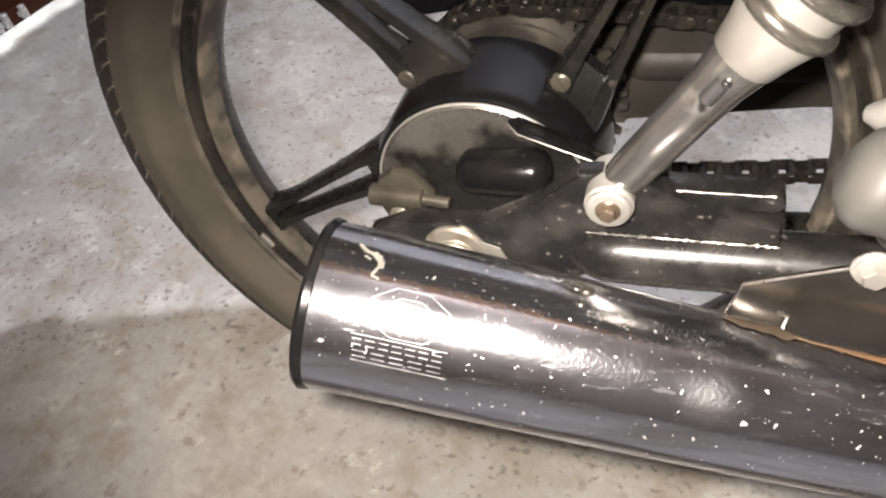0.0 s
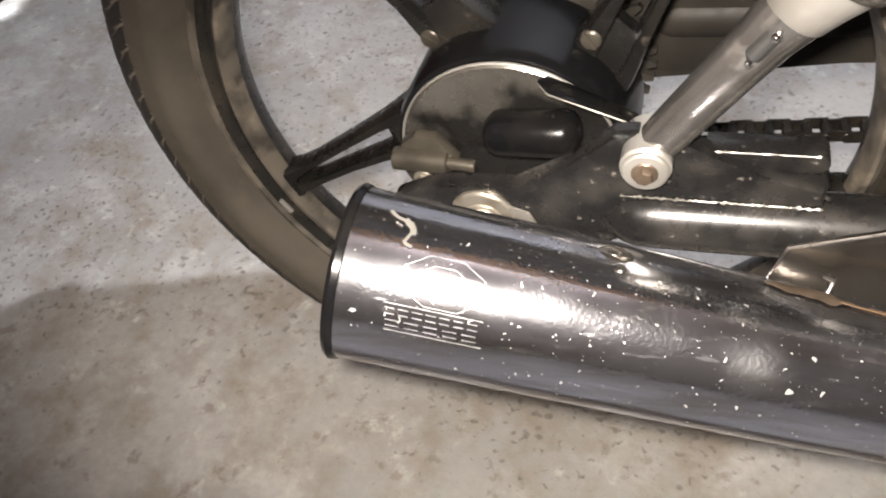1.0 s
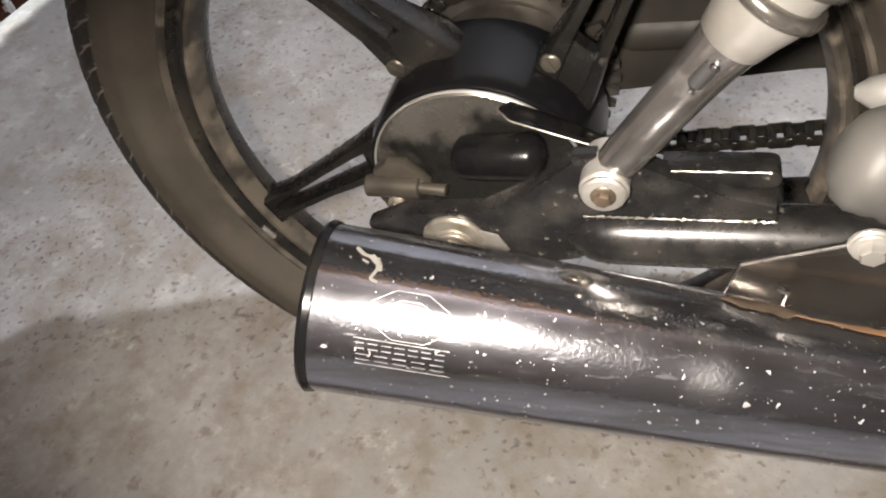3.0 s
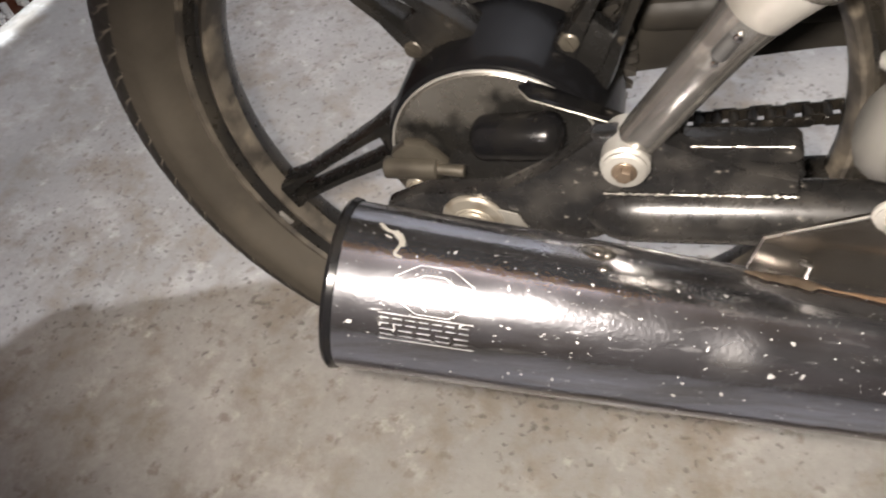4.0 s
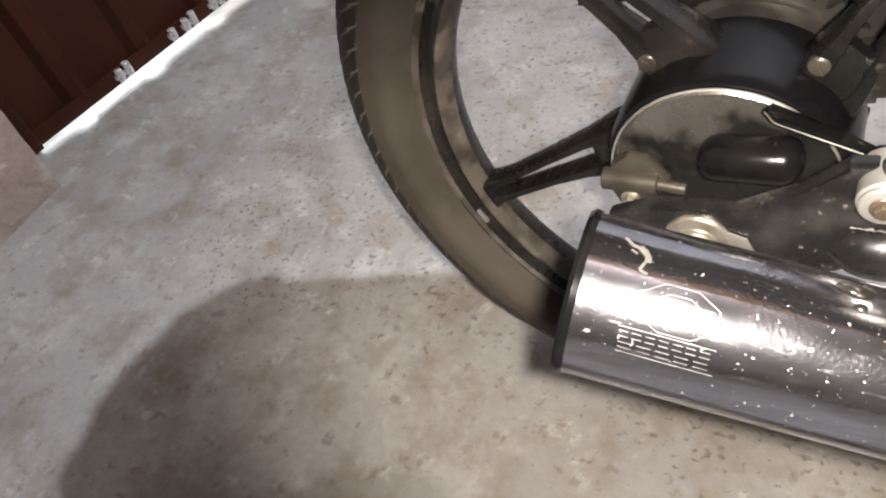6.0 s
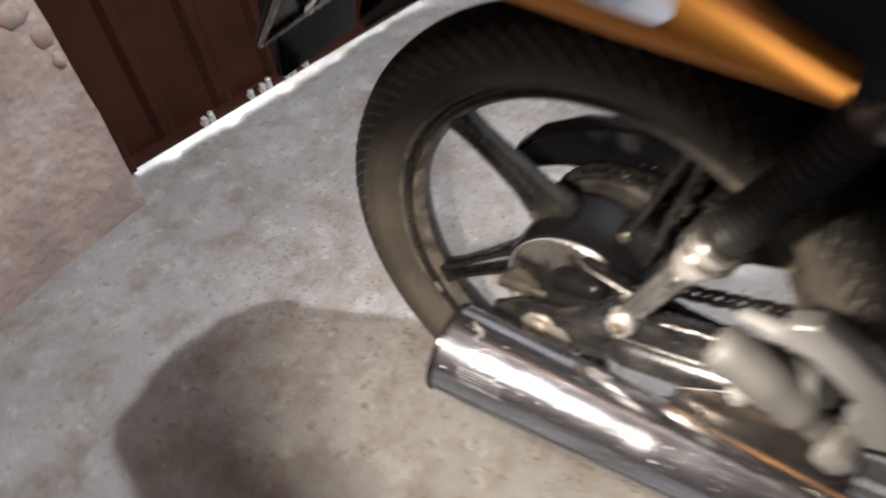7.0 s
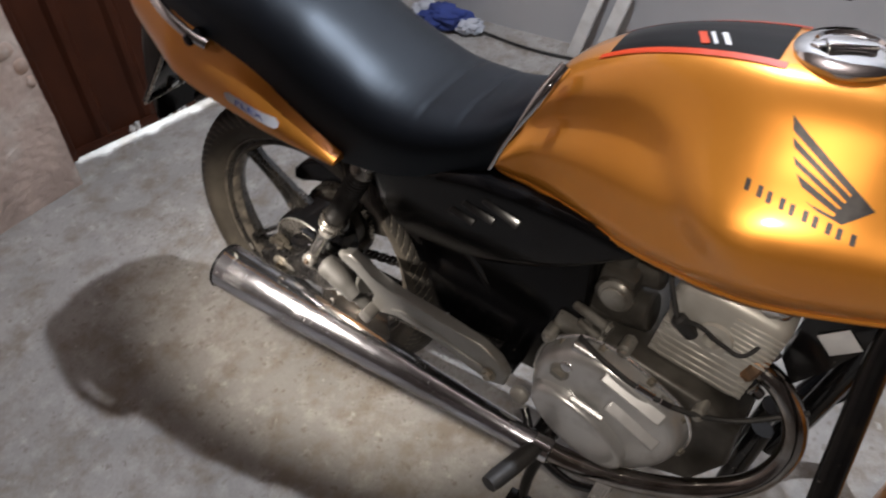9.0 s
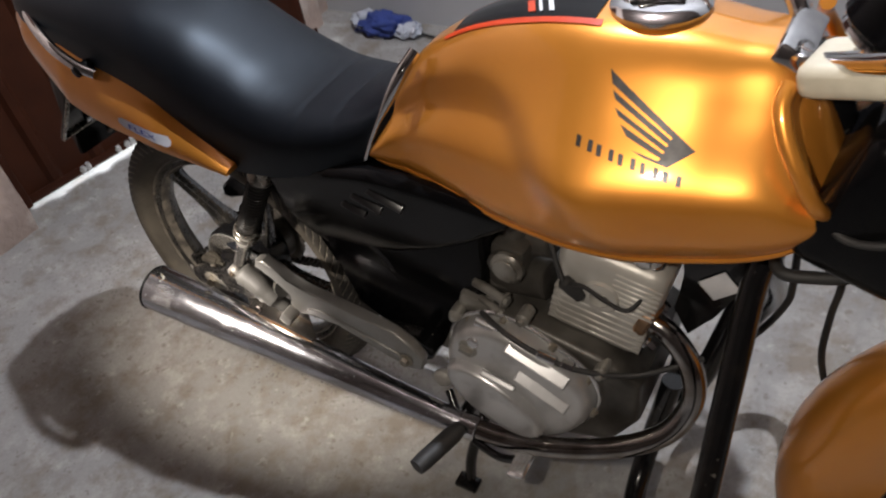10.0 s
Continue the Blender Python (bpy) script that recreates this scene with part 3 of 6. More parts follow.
slab("ceiling", (-1.22, Y_NEAR - 0.15, HIGH), (X_END + 0.15, Y_FAR + 0.15, HIGH + 0.12), UNSEEN_DARK, "added dark ceiling out of view", "ceiling")


def gate():
    """A brown sheet-steel gate with folded ribs, a bright worn bottom rail and its bolt fittings."""
    g = thing("gate", "dark brown ribbed sheet-steel gate with bright bolts along its foot", "gate", pose(-1.165, 0.108, 0, 0, 0, -11.5), kind="structure")
    bm = B()
    prof, y = [], 0.0
    while y < 1.24:
        prof += [(0.0, y), (0.0, y + 0.10), (0.014, y + 0.115), (0.014, y + 0.135)]
        y += 0.15
    prof = [(x, v) for x, v in prof if v <= 1.24]
    ring = [(x, v) for x, v in prof] + [(x - 0.003, v) for x, v in prof[::-1]]
    skin(bm, [[(x, v, z) for x, v in ring] for z in (0.016, 2.12)])
    part("panel", bm, GATE_STEEL, g, "dark brown folded steel sheet", sharp=20)
    bm = B()
    box(bm, (0.019, 0.62, 0.029), (0.006, 1.22, 0.028), bevel=0.001)
    part("bottom_rail", bm, GATE_STEEL, g, "dark brown steel bottom rail")
    bm = B()
    box(bm, (0.012, 0.012, 1.06), (0.03, 0.022, 2.1), bevel=0.003)
    part("stile", bm, GATE_STEEL, g)
    for y, n in ((0.205, 2), (0.335, 1), (0.368, 2), (0.440, 2), (0.498, 1)):
        bm = B()
        for k in range(n):
            rod(bm, (0.029, y + 0.019 * k, 0.022), (0.029, y + 0.019 * k, 0.044 + 0.004 * k), 0.0072, n=16, bevel=0.12)
        box(bm, (0.024, y + 0.0095 * (n - 1), 0.030), (0.006, 0.019 * n, 0.010), bevel=0.001)
        part("bolt_barrel", bm, LIT_ZINC, g, "steel bolt barrel at the foot of the gate, coloured as if lit")
    return g


gate()
# ================= motorcycle =================
bike = thing("motorcycle", "orange street motorcycle with black seat and chrome silencer", "motorcycle", pose(0, 0, 0, -LEAN, 0, 0))
AXLE = 0.3095


def wheel(name, cx, label, drum, m=None):
    """Cast five-spoke wheel with its tyre; drum: the radius of the hub's drum."""
    w = new(name)
    w.empty_display_size = 0.05
    w.parent = bike
    w.matrix_basis = m or pose(cx, 0, AXLE)
    tagged(w, label)
    # tyre, with slanted grooves cut into the shoulders of the tread
    bm = B()
    N, prof = 1008, []
    for k in range(129):
        a = radians(-128 + 2 * k)
        prof.append((0.2625 + (0.047 * math.cos(a) ** 0.78 if math.cos(a) > 0 else 0.0259 * math.cos(a)), 0.0460 * math.sin(a), math.degrees(a)))
    prof = [(0.238, -0.020, -180)] + prof + [(0.238, 0.020, 180)]
    rows, cut = [], set()
    for i in range(N):
        th, row = 2 * math.pi * i / N, []
        for j, (r, y, a) in enumerate(prof):
            s, k = abs(a), 0.0
            if 10 < s < 81:
                ph = (i / N * 84 + s / 66 * 3.2 + (0.5 if a > 0 else 0)) % 1.0
                k = 0.0012 + 0.0022 * max(0.0, min(1.0, (0.15 - abs(ph - 0.5)) / 0.05))
                if abs(ph - 0.55) < 0.11 and s > 40:
                    cut.add((i, j))
            if s < 4:
                k = 0.003
            if 81 <= s < 86:
                k = -0.0008
            row.append(bm.verts.new(((r - k) * math.cos(th), y, (r - k) * math.sin(th))))
        rows.append(row)
    for i in range(N):
        p, q = rows[i], rows[(i + 1) % N]
        for k in range(len(prof) - 1):
            f = bm.faces.new((p[k], p[k + 1], q[k + 1], q[k]))
            f.material_index = 1 if (i, k) in cut else 2 if abs(prof[k][2]) < 80 else 0
    ob = part("tyre", bm, RUBBER, w, "dusty black rubber tyre with slanted tread grooves", sharp=50)
    for extra in (DUST, FLAT_BLACK):
        ob.data.materials.append(extra)
    # rim: a rolled lip, a dark channel and a broad dusty ridge before the inner edge
    bm = B()
    outer = [(0.2420, -0.0215), (0.2395, -0.0240), (0.2370, -0.0238), (0.2350, -0.0205), (0.2325, -0.0160), (0.2300, -0.0132), (0.2275, -0.0130), (0.2252, -0.0160), (0.2230, -0.0178), (0.2204, -0.0172), (0.2186, -0.0142), (0.2170, -0.0102), (0.2158, -0.0062), (0.2150, -0.0030)]
    outer += [(r, -y) for r, y in outer[::-1]] + [(0.2440, 0.019), (0.2360, 0.016), (0.2260, 0.0), (0.2360, -0.016), (0.2440, -0.019)]
    lathe(bm, outer, n=144)
    bm.faces.ensure_lookup_table()
    for f in bm.faces:
        c = f.calc_center_median()
        r = math.hypot(c.x, c.z)
        f.material_index = 1 if (r < 0.2264 and c.y < -0.0032) or (r > 0.2335 and abs(c.y) > 0.0185) else 0
    part("rim", bm, WHEEL_PAINT, w, "dirty black cast rim with dust on its ridge", sharp=30).data.materials.append(WHEEL_DUST)
    # spokes: a radial rib and a slanting one that meet at the rim, with a slotted cap at the root
    for k in range(5):
        base = 133.0 - 72 * (k - 1)

        def rib(bm, stations):
            rings = []
            for r, turn, wd, dp in stations:
                ang = radians(base + turn)
                d, t = Vector((math.cos(ang), 0, math.sin(ang))), Vector((-math.sin(ang), 0, math.cos(ang)))
                rings.append([d * r + t * a * wd + Vector((0, b * dp, 0)) for a, b in ((-1, -0.72), (-0.7, -1), (0.7, -1), (1, -0.72), (1, 0.72), (0.7, 1), (-0.7, 1), (-1, 0.72))])
            skin(bm, rings)

        bm = B()
        rib(bm, ((0.066, -6.0, 0.0125, 0.0160), (0.078, -5.0, 0.0098, 0.0155), (0.088, -4.2, 0.0078, 0.0150), (0.099, -3.4, 0.0062, 0.0140), (0.115, -2.6, 0.0044, 0.0115), (0.150, -1.2, 0.0036, 0.0105), (0.190, 0.2, 0.0036, 0.0105), (0.206, 0.5, 0.0044, 0.0115), (0.2190, 0.2, 0.0100, 0.0130)))
        rib(bm, ((0.066, -33.0, 0.0120, 0.0160), (0.078, -28.0, 0.0088, 0.0155), (0.088, -24.4, 0.0068, 0.0150), (0.110, -16.5, 0.0046, 0.0115), (0.150, -9.0, 0.0036, 0.0105), (0.190, -4.8, 0.0036, 0.0105), (0.206, -3.8, 0.0044, 0.0115), (0.2190, -2.4, 0.0100, 0.0130)))
        rings = []
        for r, a0, a1, dp in ((0.066, -34.0, -4.0, 0.0140), (0.085, -24.0, -5.0, 0.0135), (0.096, -19.0, -5.0, 0.0115), (0.104, -16.0, -5.0, 0.0060)):
            p0, p1 = [Vector((r * math.cos(radians(base + a)), 0, r * math.sin(radians(base + a)))) for a in (a0, a1)]
            rings.append([p + Vector((0, b * dp, 0)) for p, b in ((p0, -1), (p1, -1), (p1, 1), (p0, 1))])
        skin(bm, rings)
        sp = part("spoke", bm, SPOKE_PAINT, w, "black spoke with worn dusty edges")
        bm = B()
        ang = radians(base - 3.5)
        c = Vector((math.cos(ang), 0, math.sin(ang))) * 0.0870
        rod(bm, c + Vector((0, -0.006, 0)), c + Vector((0, -0.0158, 0)), 0.0068, bevel=0.2)
        box(bm, c + Vector((0, -0.0158, 0)), (0.0115, 0.0016, 0.0018), rot=(0, 30 * k, 0), bevel=0)
        part("spoke_cap", bm, ARM_METAL, sp, "dull slotted metal cap")
    bm = B()
    lathe(bm, [(0.0, -0.036), (0.045, -0.036), (drum * 0.915, -0.0425), (drum * 0.97, -0.0415), (drum, -0.034), (drum * 1.0, 0.026), (drum * 0.9, 0.036), (0.0, 0.036)], n=80, ring=False)
    part("hub", bm, HUB_PAINT, w, "black hub drum")
    return w


rear = wheel("rear_wheel", 0.0, "black cast five-spoke rear wheel with a dusty tyre", 0.0795)
bm = B()
d = Vector((-0.2085, -0.0180, -0.108))
box(bm, d, (0.016, 0.004, 0.007), rot=(0, 57, 0), bevel=0.0015)
part("balance_weight", bm, CAST_ALU, rear, "scuffed balance weight on the rim")

# brake plate: dished disc with a bright rim, a bulge and the actuating arm
plate = new("brake_plate")
plate.parent = bike
plate.matrix_basis = pose(0, 0, AXLE)
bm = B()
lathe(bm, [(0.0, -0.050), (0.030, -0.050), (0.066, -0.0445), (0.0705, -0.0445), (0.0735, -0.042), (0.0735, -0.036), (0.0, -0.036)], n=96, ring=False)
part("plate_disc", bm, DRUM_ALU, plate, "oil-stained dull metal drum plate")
bm = B()
lathe(bm, [(0.0730, -0.0452), (0.0737, -0.0457), (0.0744, -0.0449), (0.0744, -0.0434), (0.0728, -0.0434)], n=96)
part("plate_rim", bm, CAST_ALU, plate, "bright worn metal rim")
bm = B()
ends = [(math.sin(radians(a)), 1 - math.cos(radians(a))) for a in (5, 25, 45, 65, 90)]
sweep(bm, [(-0.012 + 0.010 * h, -0.058, 0.032) for r, h in ends] + [(0.050 - 0.011 * h, -0.058, 0.036) for r, h in ends[::-1]], [0.0150 * r for r, h in ends] + [0.0158 * r for r, h in ends[::-1]], 28)
part("plate_bulge", bm, HUB_PAINT, plate)
bm = B()
skin(bm, [[Vector((x, y, z)) for x, y, z in ring] for ring in (
    [(0.025, -0.066, 0.0805), (0.025, -0.069, 0.0800), (0.027, -0.047, 0.0695), (0.027, -0.045, 0.0680)],
    [(0.031, -0.066, 0.0735), (0.031, -0.069, 0.0725), (0.042, -0.047, 0.0640), (0.042, -0.045, 0.0625)],
    [(0.058, -0.067, 0.0655), (0.058, -0.070, 0.0645), (0.065, -0.048, 0.0555), (0.065, -0.046, 0.0540)],
    [(0.100, -0.069, 0.0535), (0.100, -0.072, 0.0525), (0.105, -0.050, 0.0380), (0.105, -0.048, 0.0365)])])
part("torque_arm", bm, FRAME_PAINT, plate, "black pressed-steel torque arm with a chipped edge")
bm = B()
sweep(bm, [(0.025, -0.0692, 0.0802), (0.031, -0.0694, 0.0730), (0.058, -0.0704, 0.0650), (0.100, -0.0724, 0.0530)], 0.0005, 6)
part("worn_edge", bm, GRIME_ALU, plate, "bare worn steel edge")
bm = B()
prism(bm, [(-0.074, 0.002), (-0.068, 0.018), (-0.058, 0.026), (-0.044, 0.025), (-0.030, 0.008), (-0.036, -0.004), (-0.046, -0.014), (-0.064, -0.018)], -0.062, -0.052, 0.003)
rod(bm, (-0.074, -0.063, 0.006), (-0.036, -0.063, 0.007), 0.0078)
rod(bm, (-0.040, -0.063, 0.007), (-0.018, -0.063, 0.006), 0.0042)
arm = part("brake_arm", bm, ARM_METAL, plate, "greyish zinc brake arm and rod nut")
bm = B()
hexbolt(bm, (-0.055, -0.063, -0.010), (0, -1, 0), 0.005, 0.006)
part("pinch_bolt", bm, ZINC, arm)

# swingarm
swing = new("swingarm")
swing.parent = bike
for side, nm in ((-1, "arm"), (1, "arm")):
    y = 0.104 * side
    bm = B()
    sweep(bm, curve_through([(0.066, y, 0.330), (0.12, y, 0.334), (0.25, y, 0.343), (0.40, y, 0.348), (0.50, y * 0.85, 0.35)], 6), [0.003, 0.0115, 0.0160, 0.0180] + [0.0185] * 21, 20)
    a = part(nm, bm, SWING_PAINT if side < 0 else FLAT_BLACK, swing, "glossy black tubular swingarm with weld marks" if side < 0 else "dusty black tubular swingarm")
    bm = B()
    prism(bm, [(-0.052, 0.300), (-0.056, 0.328), (-0.030, 0.342), (0.02, 0.345), (0.05, 0.365), (0.072, 0.392), (0.100, 0.396), (0.120, 0.382), (0.150, 0.373), (0.176, 0.369), (0.179, 0.352), (0.16, 0.340), (0.10, 0.335), (0.075, 0.312), (0.03, 0.298)],
          y - 0.006, y + 0.006, 0.002)
    part("end_plate", bm, SWING_PAINT, a, "black axle plate with chipped paint")
bm = B()
bead = [(0.078 + 0.1 * k / 90, -0.1112 + 0.0005 * noise.noise((k * 0.9, 0, 0)), 0.3515 + 0.006 * k / 90 + 0.0009 * noise.noise((k * 0.5, 7, 0))) for k in range(91)]
sweep(bm, bead, [0.0003 + 0.0016 * max(0.0, noise.noise((k * 0.47, 3, 0)) + 0.12) for k in range(91)], 7)
part("weld_bead", bm, GRIME_ALU, swing, "scuffed bare weld bead")
for x0, x1, z0, z1 in ((0.118, 0.1770, 0.3690, 0.3810), (0.126, 0.1800, 0.3560, 0.3655)):
    bm = B()
    h = (z1 - z0) / 2
    nose = [(x1 - h + h * math.cos(radians(a)), (z0 + z1) / 2 + 0.003 + h * math.sin(radians(a))) for a in range(-90, 91, 30)]
    prism(bm, [(x0, z0), *nose, (x0, z1)], -0.102, -0.086, 0.0014)
    bar = part("stay_bar", bm, SWING_PAINT, swing, "flat black steel stay with a rounded end")
    bm = B()
    sweep(bm, [(x0 + (x1 - h - x0) * k / 24, -0.1020, z1 - 0.0004 + 0.003 * k / 24) for k in range(25)], [0.0002 + 0.0011 * abs(noise.noise((k * 0.6, z0 * 90, 0))) for k in range(25)], 6)
    part("worn_edge", bm, GRIME_ALU, bar, "bare worn edge")
bm = B()
prism(bm, [(-0.05, 0.300), (0.0, 0.276), (0.076, 0.283), (0.212, 0.308), (0.50, 0.332), (0.50, 0.372), (0.10, 0.366), (-0.05, 0.345)], 0.090, 0.116, 0.004)
part("far_beam", bm, FLAT_BLACK, swing, "dusty black box-section arm on the chain side")
bm = B()
rod(bm, (0.50, -0.12, 0.35), (0.50, 0.12, 0.35), 0.022)
part("pivot_tube", bm, FRAME_PAINT, swing)
bm = B()
rod(bm, (0.0, -0.108, 0.322), (0.0, -0.1135, 0.322), 0.0200, n=32, bevel=0.3)
rod(bm, (0.0, -0.1125, 0.320), (0.0, -0.115, 0.320), 0.0140, bevel=0.3)
hexbolt(bm, (0.0, -0.114, 0.320), (0, -1, 0), 0.0085, 0.010)
rod(bm, (0.0, -0.120, 0.320), (0.0, -0.126, 0.320), 0.0050)
part("axle_nut", bm, ZINC, swing, "dull zinc axle nut with washer")
bm = B()
prism(bm, [(-0.020, 0.305), (-0.018, 0.332), (0.0, 0.338), (0.028, 0.330), (0.034, 0.318), (0.026, 0.306), (0.0, 0.300)], -0.1125, -0.1105, 0.0008)
part("chain_adjuster", bm, GRIME_ALU, swing, "oily pressed chain adjuster plate")

# shocks


def shock(side):
    """Twin-shock unit: eye, silver lower body, ring, coil spring and top cap."""
    y = 0.108 * side
    s = new("shock_absorber")
    s.parent = bike
    tagged(s, "silver and black rear shock absorber")
    lo, hi = Vector((0.090, y, 0.382)), Vector((0.258, y, 0.658))
    d = (hi - lo).normalized()
    at = lambda f: lo.lerp(hi, f)
    bm = B()
    sweep(bm, [at(f) for f in (0.03, 0.06, 0.20, 0.26, 0.29, 0.32)], [0.0112, 0.0116, 0.0122, 0.0132, 0.0146, 0.0152], 28)
    part("lower_body", bm, SHOCK_STEEL, s, "greasy silver steel lower tube with scuffs")
    bm = B()
    rod(bm, lo + Vector((0, 0.016, 0)), lo - Vector((0, 0.014 if side < 0 else -0.03, 0)), 0.0130, n=28)
    eye = part("lower_eye", bm, CAST_ALU, s)
    if side < 0:
        bm = B()
        rod(bm, lo - Vector((0, 0.013, 0)), lo - Vector((0, 0.017, 0)), 0.0118, n=28)
        part("washer", bm, CAST_ALU, eye, "pale metal washer")
        bm = B()
        hexbolt(bm, lo - Vector((0, 0.0165, 0)), (0, -1, 0), 0.0046, 0.005)
        part("bolt", bm, PALE_RUST, eye, "tarnished hexagon bolt")
        n = d.cross(Vector((0, 1, 0)))
        bm = B()
        c = at(0.262) - Vector((0, 0.0108, 0)) + n * 0.003
        # Black bar drawn for the shade inside the tube's recessed slot.
        rod(bm, c - d * 0.010 - Vector((0, 0.0008, 0)), c + d * 0.010 - Vector((0, 0.0008, 0)), 0.0040, bevel=0.9)
        part("slot_shade", bm, BLACK_RUBBER, s)
        bm = B()
        ball(bm, c + d * 0.007 - Vector((0, 0.0045, 0)), (0.0024, 0.0024, 0.0024), u=12, v=8)
        ball(bm, c - d * 0.009 - Vector((0, 0.0040, 0)), (0.0018, 0.0018, 0.0018), u=12, v=8)
        part("rivet", bm, BRIGHT_CHROME, s)
    bm = B()
    sweep(bm, [at(f) for f in (0.300, 0.305, 0.335, 0.365, 0.385, 0.390, 0.428, 0.432)], [0.0140, 0.0158, 0.0178, 0.0205, 0.0208, 0.0196, 0.0200, 0.0180], 32)
    part("spring_seat", bm, CAST_ALU, s, "dull cast spring seat")
    u = d.orthogonal().normalized()
    v = d.cross(u)
    for f, rr, tube in ((0.386, 0.0200, 0.0042), (0.437, 0.0198, 0.0044)):
        bm = B()
        ringp = [at(f) + (u * math.cos(a) + v * math.sin(a)) * rr for a in [2 * math.pi * k / 36 for k in range(37)]]
        sweep(bm, ringp, tube, 10, caps=False)
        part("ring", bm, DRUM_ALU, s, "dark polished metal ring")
    bm = B()
    turns, L = 18, 0.475
    coil = [at(0.450 + L * k / (turns * 18)) + (u * math.cos(2 * math.pi * k / 18) + v * math.sin(2 * math.pi * k / 18)) * 0.0172 for k in range(turns * 18 + 1)]
    sweep(bm, coil, 0.0030, 7)
    part("spring", bm, SPRING_PAINT, s, "dusty black coil spring")
    bm = B()
    rod(bm, at(0.43), at(0.94), 0.0150)
    part("piston_rod", bm, SPRING_PAINT, s)
    bm = B()
    rod(bm, at(0.90), at(0.985), 0.0215, 0.0165, n=28)
    rod(bm, hi + Vector((0, 0.020, 0)), hi - Vector((0, 0.017, 0)), 0.0170, n=28)
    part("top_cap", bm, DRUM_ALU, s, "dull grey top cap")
    return s


shock(-1)
shock(1)

# silencer and header
# stations along the silencer: place along the bike before its bend inwards, then x, y, z and radius
MUF = curve_through([(-0.0260, -0.0399, -0.2020, 0.3685, 0.0424), (0.0500, 0.0439, -0.1956, 0.3521, 0.0411), (0.1500, 0.1533, -0.1886, 0.3318, 0.0379), (0.2500, 0.2590, -0.1839, 0.3166, 0.0339), (0.3500, 0.3585, -0.1818, 0.3046, 0.0298), (0.4500, 0.4540, -0.1788, 0.2916, 0.0258), (0.5500, 0.5500, -0.1735, 0.2760, 0.0220), (0.6000, 0.6000, -0.1700, 0.2680, 0.0190)], 8)
exhaust = new("exhaust")
exhaust.parent = bike
tagged(exhaust, "chrome tapered exhaust silencer with mineral spots")
bm = B()
sweep(bm, [p[1:4] for p in MUF], [p[4] for p in MUF], 56, flat=1.0)
part("silencer_body", bm, CHROME, exhaust, "spotted scratched chrome silencer shell", sharp=60)
ax = (Vector(MUF[0][1:4]) - Vector(MUF[1][1:4])).normalized()
bm = B()
e0 = Vector(MUF[0][1:4])
turn = ax.to_track_quat("Y", "Z").to_matrix().to_4x4()
lathe(bm, [(0.0407, -0.002), (0.0434, -0.001), (0.0440, 0.002), (0.0424, 0.0042), (0.0375, 0.0042), (0.0370, 0.0), (0.0, -0.004), (0.0, -0.005)], n=64, ring=False, matrix=Matrix.Translation(e0) @ turn)
part("end_cap", bm, HUB_PAINT, exhaust, "black rolled end ring")
bm = B()
HEAD = curve_through([(0.850, -0.052, 0.508), (0.885, -0.058, 0.492), (0.918, -0.068, 0.450), (0.926, -0.082, 0.395), (0.900, -0.105, 0.340), (0.840, -0.130, 0.302), (0.76, -0.150, 0.276), (0.68, -0.164, 0.266), (0.60, -0.170, 0.268)], 8)
sweep(bm, HEAD, 0.0165, 22)
part("header_pipe", bm, mat("blued_header_chrome", (0.42, 0.40, 0.38), 0.14, 1.0, (0.20, 0.165, 0.135), 20.0, (0.4, 0.7), 90.0, 0.1, 0.0005), exhaust, "browned chrome header pipe")
bm = B()
rod(bm, (0.842, -0.050, 0.512), (0.858, -0.053, 0.506), 0.028)
part("header_flange", bm, RUSTY, exhaust)
for s in (-1, 1):
    bm = B()
    hexbolt(bm, (0.856, -0.053 + 0.026 * s, 0.506 + 0.012 * s), (0.9, -0.2, -0.4), 0.0075, 0.016)
    part("flange_nut", bm, BRIGHT_CHROME, exhaust, "bright flange nut")
bm = B()
rod(bm, (0.590, -0.1705, 0.2695), (0.622, -0.1690, 0.2665), 0.0215)
part("clamp", bm, BRIGHT_CHROME, exhaust, "chrome clamp")


def on_silencer(x, a, lift=0.0006):
    """A point on the shell: x along the bike, a degrees round from facing right, upward positive."""
    ks = [p[0] for p in MUF]
    x, y, z, r = [np.interp(x, ks, [p[k] for p in MUF]) for k in (1, 2, 3, 4)]
    a = radians(a)
    return Vector((x, y - (r * 1.004 + lift) * math.cos(a), z + (r * 1.023 + lift) * math.sin(a)))


def strip_on_silencer(bm, pts, wide):
    """A thin line over the shell through (x, angle) points."""
    for (x0, a0), (x1, a1) in zip(pts, pts[1:]):
        dx, da = x1 - x0, radians(a1 - a0) * 0.037
        n = math.hypot(dx, da) or 1
        ox, oa = -da / n * wide / 2, math.degrees(dx / n * wide / 2 / 0.037)
        k = 4
        prev = None
        for i in range(k + 1):
            x, a = x0 + (x1 - x0) * i / k, a0 + (a1 - a0) * i / k
            cur = [bm.verts.new(on_silencer(x + s * ox, a + s * oa)) for s in (-1, 1)]
            if prev:
                bm.faces.new((prev[0], prev[1], cur[1], cur[0]))
            prev = cur
    return bm


